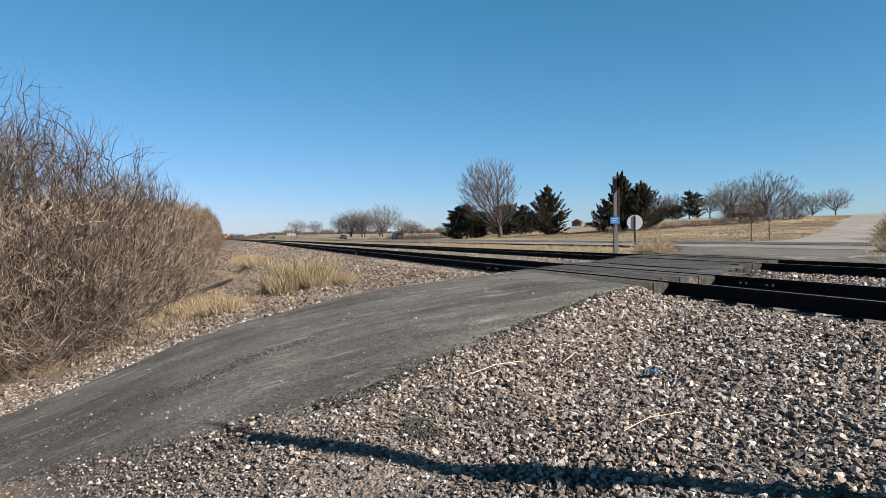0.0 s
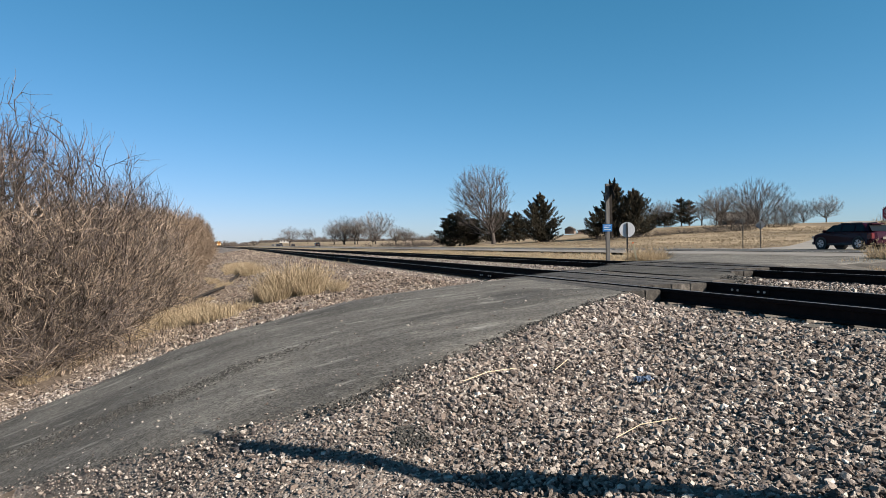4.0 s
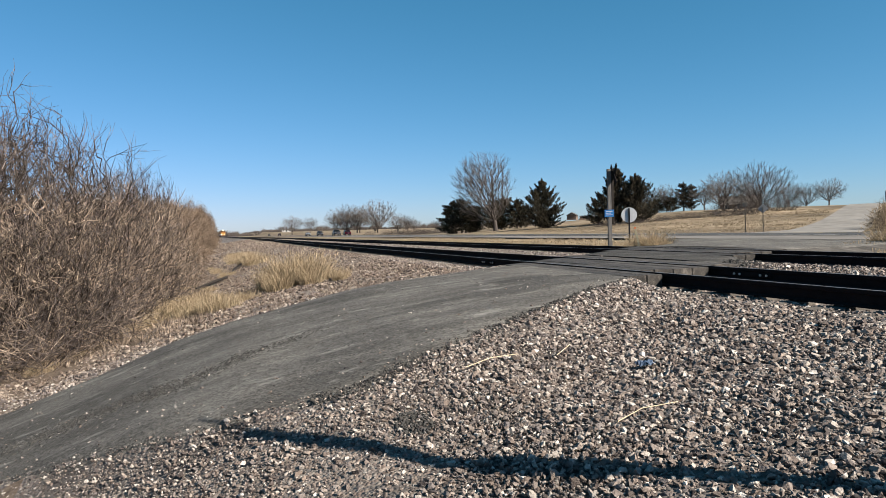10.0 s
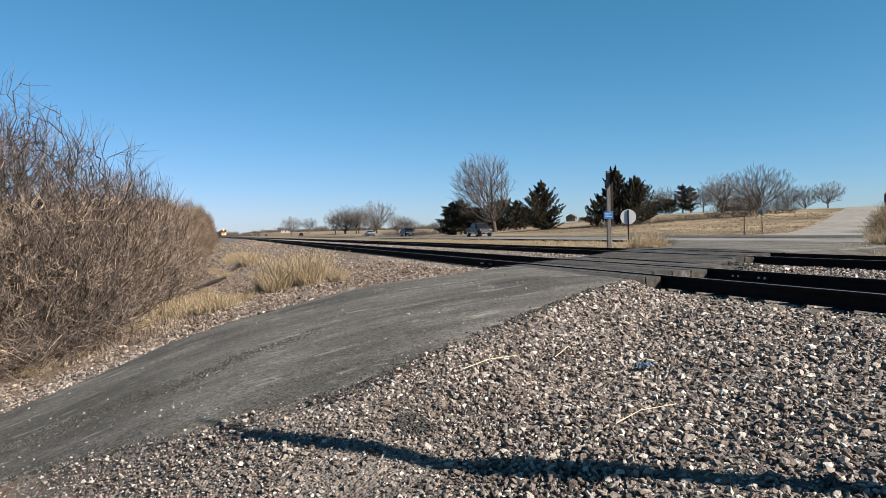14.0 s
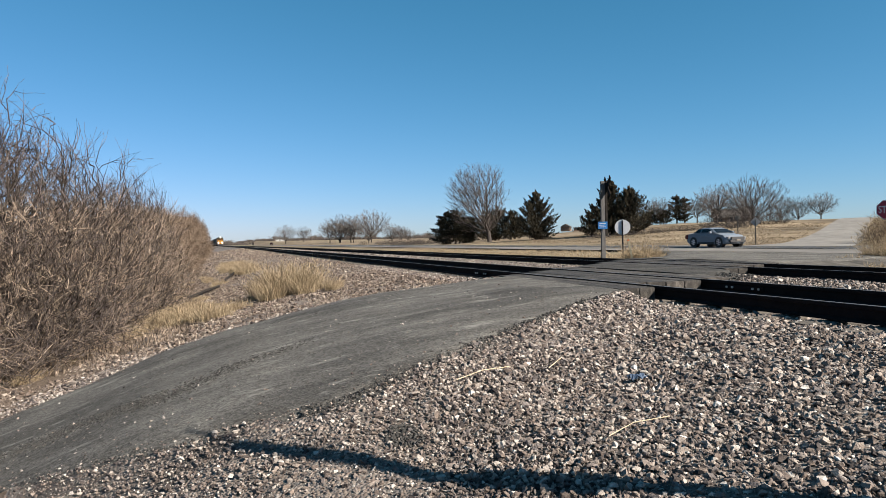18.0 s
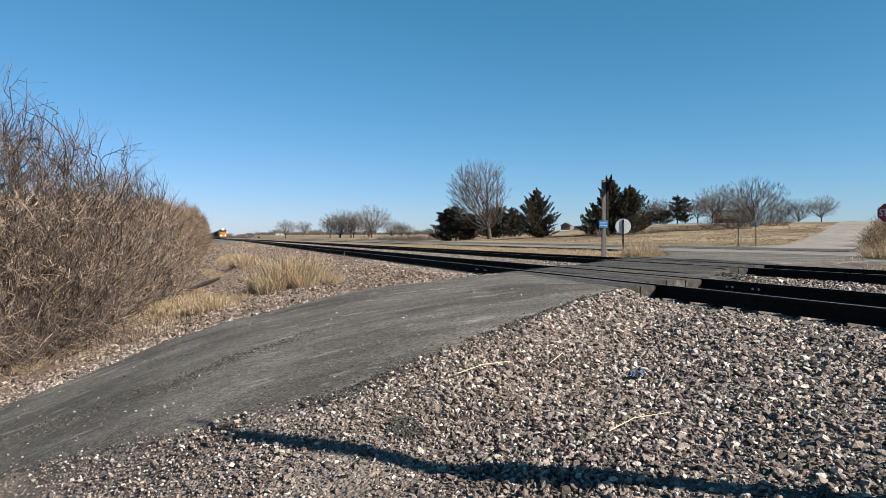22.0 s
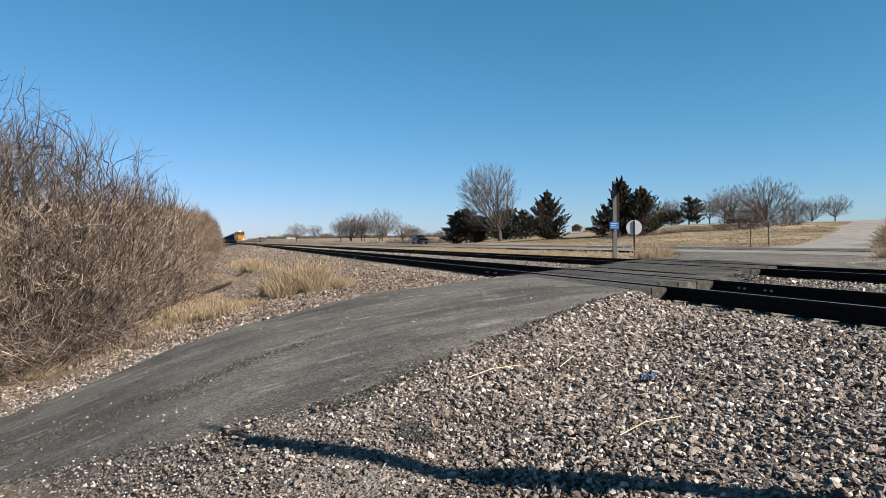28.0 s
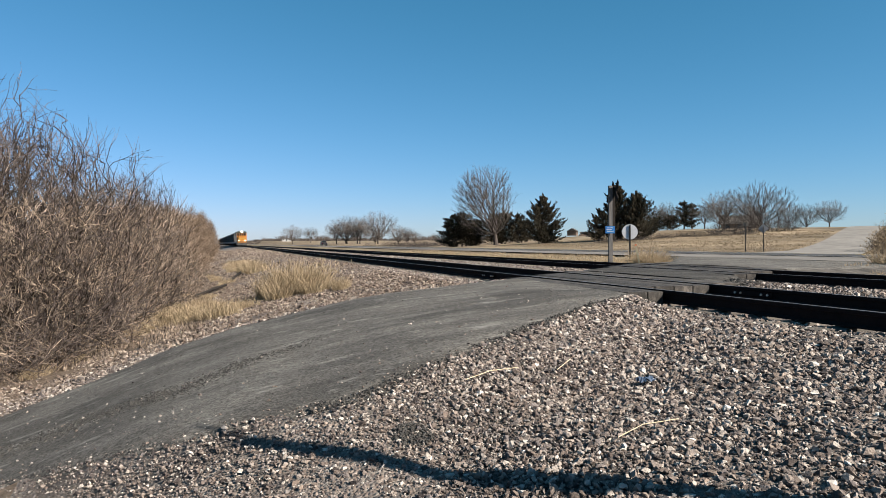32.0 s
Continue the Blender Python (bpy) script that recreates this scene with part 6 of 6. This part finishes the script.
    part("grille", boxbm(-0.55, 0.55, f - 0.08, f + 0.015, lampz - 0.14, lampz + 0.08, 0.02), m_chrome if kind != "sedan" else m_trim, ob)
    part("front_bumper", boxbm(-W * 0.74, W * 0.74, f - 0.22, f + 0.03, 0.30 if kind != "pickup" else 0.45, 0.48 if kind != "pickup" else 0.68, 0.04), m_trim if kind != "pickup" else m_chrome, ob)
    part("rear_bumper", boxbm(-W * 0.74, W * 0.74, b - 0.04, b + 0.2, 0.34 if kind != "pickup" else 0.5, 0.58 if kind != "pickup" else 0.74, 0.04), m_chrome if kind == "pickup" else body_m, ob)
    part("number_plate", boxbm(-0.16, 0.16, b - 0.075, b - 0.06, 0.62, 0.76), m_wood, ob)
    part("front_plate", boxbm(-0.16, 0.16, f + 0.032, f + 0.042, 0.42, 0.54), m_wood, ob)
    if kind == "suv":
        for s in (-1, 1):
            part("roof_rail", boxbm(s * (W - 0.32) - 0.02, s * (W - 0.32) + 0.02, b + 0.95, 0.15, H - 0.05, H + 0.02, 0.01), m_dark_steel, ob)
        part("spoiler", boxbm(-W + 0.42, W - 0.42, b + 0.36, b + 0.7, H - 0.12, H - 0.04, 0.02), body_m, ob)
    if kind == "pickup":
        part("bed_floor", boxbm(-W + 0.1, W - 0.1, b + 0.08, b + 2.0, 1.12, 1.15), m_trim, ob)
        part("tailgate", boxbm(-W + 0.22, W - 0.22, b - 0.015, b + 0.03, 0.76, 1.10, 0.01), body_m, ob)
        part("tool_box", boxbm(-W + 0.1, W - 0.1, b + 1.55, b + 2.0, 1.15, 1.36, 0.03), m_dark_steel, ob)
    return ob


HWY_Z = EYE - 0.84
CARS = [
    # kind, name, paint, label, lane, direction, (seconds, distance along the highway)
    ("suv", "maroon_suv", (0.018, 0.0022, 0.008), "maroon family SUV driving on the highway", 37.9, 1, [(0, -90), (4, 33.9), (4.5, 49.1), (7, 126), (9, 189), (14, 350), (17, 468), (22, 654), (32, 990)]),
    ("suv", "black_suv", (0.003, 0.0035, 0.006), "black SUV driving along the highway", 34.3, -1, [(0, 560), (9, 288), (14, 130), (16.6, 47.5), (16.9, 38.8), (20, -54), (32, -410)]),
    ("sedan", "silver_sedan", (0.14, 0.16, 0.185), "silver-blue sedan driving along the highway", 34.3, -1, [(0, 600), (10, 294), (14, 165), (17.1, 68.4), (18.2, 35.6), (18.5, 26.7), (21, -48), (32, -380)]),
    ("pickup", "dark_pickup", (0.003, 0.004, 0.009), "dark blue pickup truck driving on the highway", 37.9, 1, [(0, -470), (20, -104), (24.7, 36.1), (25.1, 48.0), (28, 138), (30, 206), (32, 273)]),
    ("pickup", "grey_pickup", (0.02, 0.02, 0.022), "dark grey pickup truck far along the highway", 34.3, -1, [(0, 550), (7, 318), (9, 251), (11, 186), (14, 91), (16, 27), (32, -480)]),
    ("suv", "charcoal_suv", (0.02, 0.02, 0.022), "charcoal SUV far along the highway", 37.9, 1, [(0, 158), (1, 189), (3, 252), (9, 455), (10, 490), (32, 1200)]),
    ("sedan", "dark_sedan", (0.03, 0.03, 0.035), "dark sedan far along the highway", 37.9, 1, [(0, 237), (1, 272), (3, 345), (32, 1380)]),
]


# ---------------------------------------------------------------- train
m_loco = surf("orange_locomotive_paint", [(0.2094, 0.07412, 0.0068), (0.2496, 0.09792, 0.0102)], 1.5, 0.45, 0.05, big=0.12, big_scale=0.5)
m_loco_dark = surf("dark_green_paint", [(0.01224, 0.01632, 0.0136), (0.0238, 0.02856, 0.02448)], 2.0, 0.5, 0.05)
m_loco_yellow = surf("yellow_paint_nose", [(0.1856, 0.1238, 0.01496), (0.2101, 0.1482, 0.02448)], 2.0, 0.45, 0.05)
m_hopper = surf("grey_hopper_steel", [(0.0408, 0.0408, 0.03944), (0.06324, 0.06188, 0.05984)], 1.0, 0.65, 0.1, big=0.2, big_scale=0.4, vary=0.2)
m_glow = plain("headlamp_glow", (1.0, 0.86, 0.62), 0.3, 0.0, glow=8.0)


def truck(parent, y, n=3):
    t = part("truck_frame", boxbm(-1.15, 1.15, y - 1.9, y + 1.9, 0.55, 0.85, 0.05), m_dark_steel, parent)
    for k in range(n):
        yy = y + (k - (n - 1) / 2) * 1.65
        for s in (-1, 1):
            part("wheel", cylbm((s * 0.70, yy, 0.5), (s * 0.84, yy, 0.5), 0.5, n=20), m_steel, t)
        part("axle", cylbm((-0.8, yy, 0.5), (0.8, yy, 0.5), 0.09, n=8), m_steel, t)


def locomotive():
    """Nose towards -Y, at y = 0."""
    ob = empty("locomotive", label="orange and dark freight locomotive with lit headlamps", category="locomotive")
    part("underframe", boxbm(-1.5, 1.5, 0.1, 22.0, 1.0, 1.45, 0.03), m_loco_dark, ob)
    part("hood", boxbm(-0.95, 0.95, 5.4, 21.2, 1.45, 4.3, 0.12), m_loco, ob)
    part("radiator", boxbm(-1.45, 1.45, 17.0, 20.6, 3.4, 4.65, 0.1), m_loco_dark, ob)
    part("short_hood", boxbm(-1.0, 1.0, 0.9, 2.7, 1.45, 3.15, 0.18), m_loco, ob)
    part("nose_band", boxbm(-1.006, 1.006, 0.894, 2.4, 2.1, 2.55, 0.05), m_loco_yellow, ob, "yellow nose band")
    part("brow", boxbm(-1.53, 1.53, 2.54, 2.9, 3.98, 4.4, 0.05), m_loco_dark, ob)
    cab = part("cab", boxbm(-1.52, 1.52, 2.6, 5.5, 1.45, 4.35, 0.12), m_loco, ob)
    part("cab_roof", boxbm(-1.35, 1.35, 2.55, 5.55, 4.33, 4.62, 0.1), m_loco_dark, cab)
    for x0, x1 in ((-1.3, -0.75), (-0.62, -0.08), (0.08, 0.62), (0.75, 1.3)):
        part("windscreen", boxbm(x0, x1, 2.57, 2.63, 3.25, 3.95, 0.02), m_glass, cab)
    for s in (-1, 1):
        part("side_window", boxbm(min(s * 1.5, s * 1.54), max(s * 1.5, s * 1.54), 3.1, 5.0, 3.2, 3.9, 0.02), m_glass, cab)
        part("headlamp", cylbm((s * 0.16, 2.5, 4.42), (s * 0.16, 2.62, 4.42), 0.12, n=14), m_glow, ob, "lit headlamp")
        part("ditch_light", cylbm((s * 1.0, 0.12, 1.75), (s * 1.0, 0.3, 1.75), 0.13, n=14), m_glow, ob, "lit ditch light")
        part("handrail", cylbm((s * 1.45, 0.3, 2.45), (s * 1.45, 2.5, 2.45), 0.03, n=6), m_white, ob)
        part("step", boxbm(min(s * 1.0, s * 1.5), max(s * 1.0, s * 1.5), 0.1, 0.9, 0.5, 1.0, 0.03), m_dark_steel, ob)
        part("side_stripe", boxbm(min(s * 0.95, s * 0.956), max(s * 0.95, s * 0.956), 5.6, 20.8, 1.9, 2.3), m_loco_yellow, ob)
    part("plow", boxbm(-1.4, 1.4, 0.0, 0.35, 0.2, 1.0, 0.05), m_dark_steel, ob)
    part("anticlimber", boxbm(-1.4, 1.4, 0.05, 0.3, 1.05, 1.4, 0.04), m_loco, ob)
    part("coupler", boxbm(-0.15, 0.15, -0.45, 0.2, 0.75, 1.0, 0.03), m_steel, ob)
    part("fuel_tank", boxbm(-1.3, 1.3, 8.2, 14.2, 0.35, 1.0, 0.1), m_loco_dark, ob)
    truck(ob, 4.3)
    truck(ob, 18.2)
    return ob


def hopper_car():
    ob = empty("hopper_car", label="grey covered hopper freight car behind the locomotive", category="freight car", group="freight cars of the train")
    bm = bmesh.new()
    prof = [(-1.45, 1.25), (-1.6, 1.6), (-1.6, 3.9), (-1.15, 4.45), (-0.5, 4.7), (0.5, 4.7), (1.15, 4.45), (1.6, 3.9), (1.6, 1.6), (1.45, 1.25)]
    ends = [[bm.verts.new((x, y, z)) for x, z in prof] for y in (1.2, 15.6)]
    bm.faces.new(ends[0])
    bm.faces.new(ends[1][::-1])
    for i in range(len(prof)):
        j = (i + 1) % len(prof)
        bm.faces.new((ends[0][i], ends[1][i], ends[1][j], ends[0][j]))
    bmesh.ops.recalc_face_normals(bm, faces=bm.faces)
    part("body", bm, m_hopper, ob)
    for i in range(11):
        y = 1.6 + i * 1.36
        for s in (-1, 1):
            part("rib", boxbm(min(s * 1.6, s * 1.68), max(s * 1.6, s * 1.68), y - 0.06, y + 0.06, 1.55, 3.95), m_hopper, ob)
    part("sill", boxbm(-1.4, 1.4, 0.3, 16.5, 0.95, 1.3, 0.03), m_dark_steel, ob)
    for k in range(3):
        part("hatch", boxbm(-0.45, 0.45, 2.2 + k * 4.6, 5.2 + k * 4.6, 4.7, 4.85, 0.03), m_hopper, ob)
    part("roof_walk", boxbm(0.6, 0.95, 0.8, 16.0, 4.72, 4.78), m_galv, ob)
    for y in (2.2, 14.6):
        truck(ob, y, 2)
    return ob


def motions():
    for kind, name, color, label, lane, way, keys in CARS:
        car = vehicle(kind, name, color, label)
        car["group"] = "vehicles on the highway"
        walk(car, [(t, pose(lane, y, HWY_Z, 0, 0, 0 if way > 0 else 180)) for t, y in keys])
    def ride(ob, behind):
        rows = []
        for k in range(17):
            t = 2.0 * k
            y = 609.0 - 12.0 * t + behind
            rows.append((t, pose(TRACKS[0] + bend(y), y, RAIL_Z, 0, 0, math.degrees(math.atan2(bend(y) - bend(y + 8.0), 8.0)))))
        walk(ob, rows)
    ride(locomotive(), 0.0)
    first = hopper_car()
    cars = [first] + [copy_thing(first, Matrix()) for i in range(21)]
    for i, car in enumerate(cars):
        ride(car, 22.6 + 16.8 * i)


build_signs()
build_litter()
build_far()
motions()
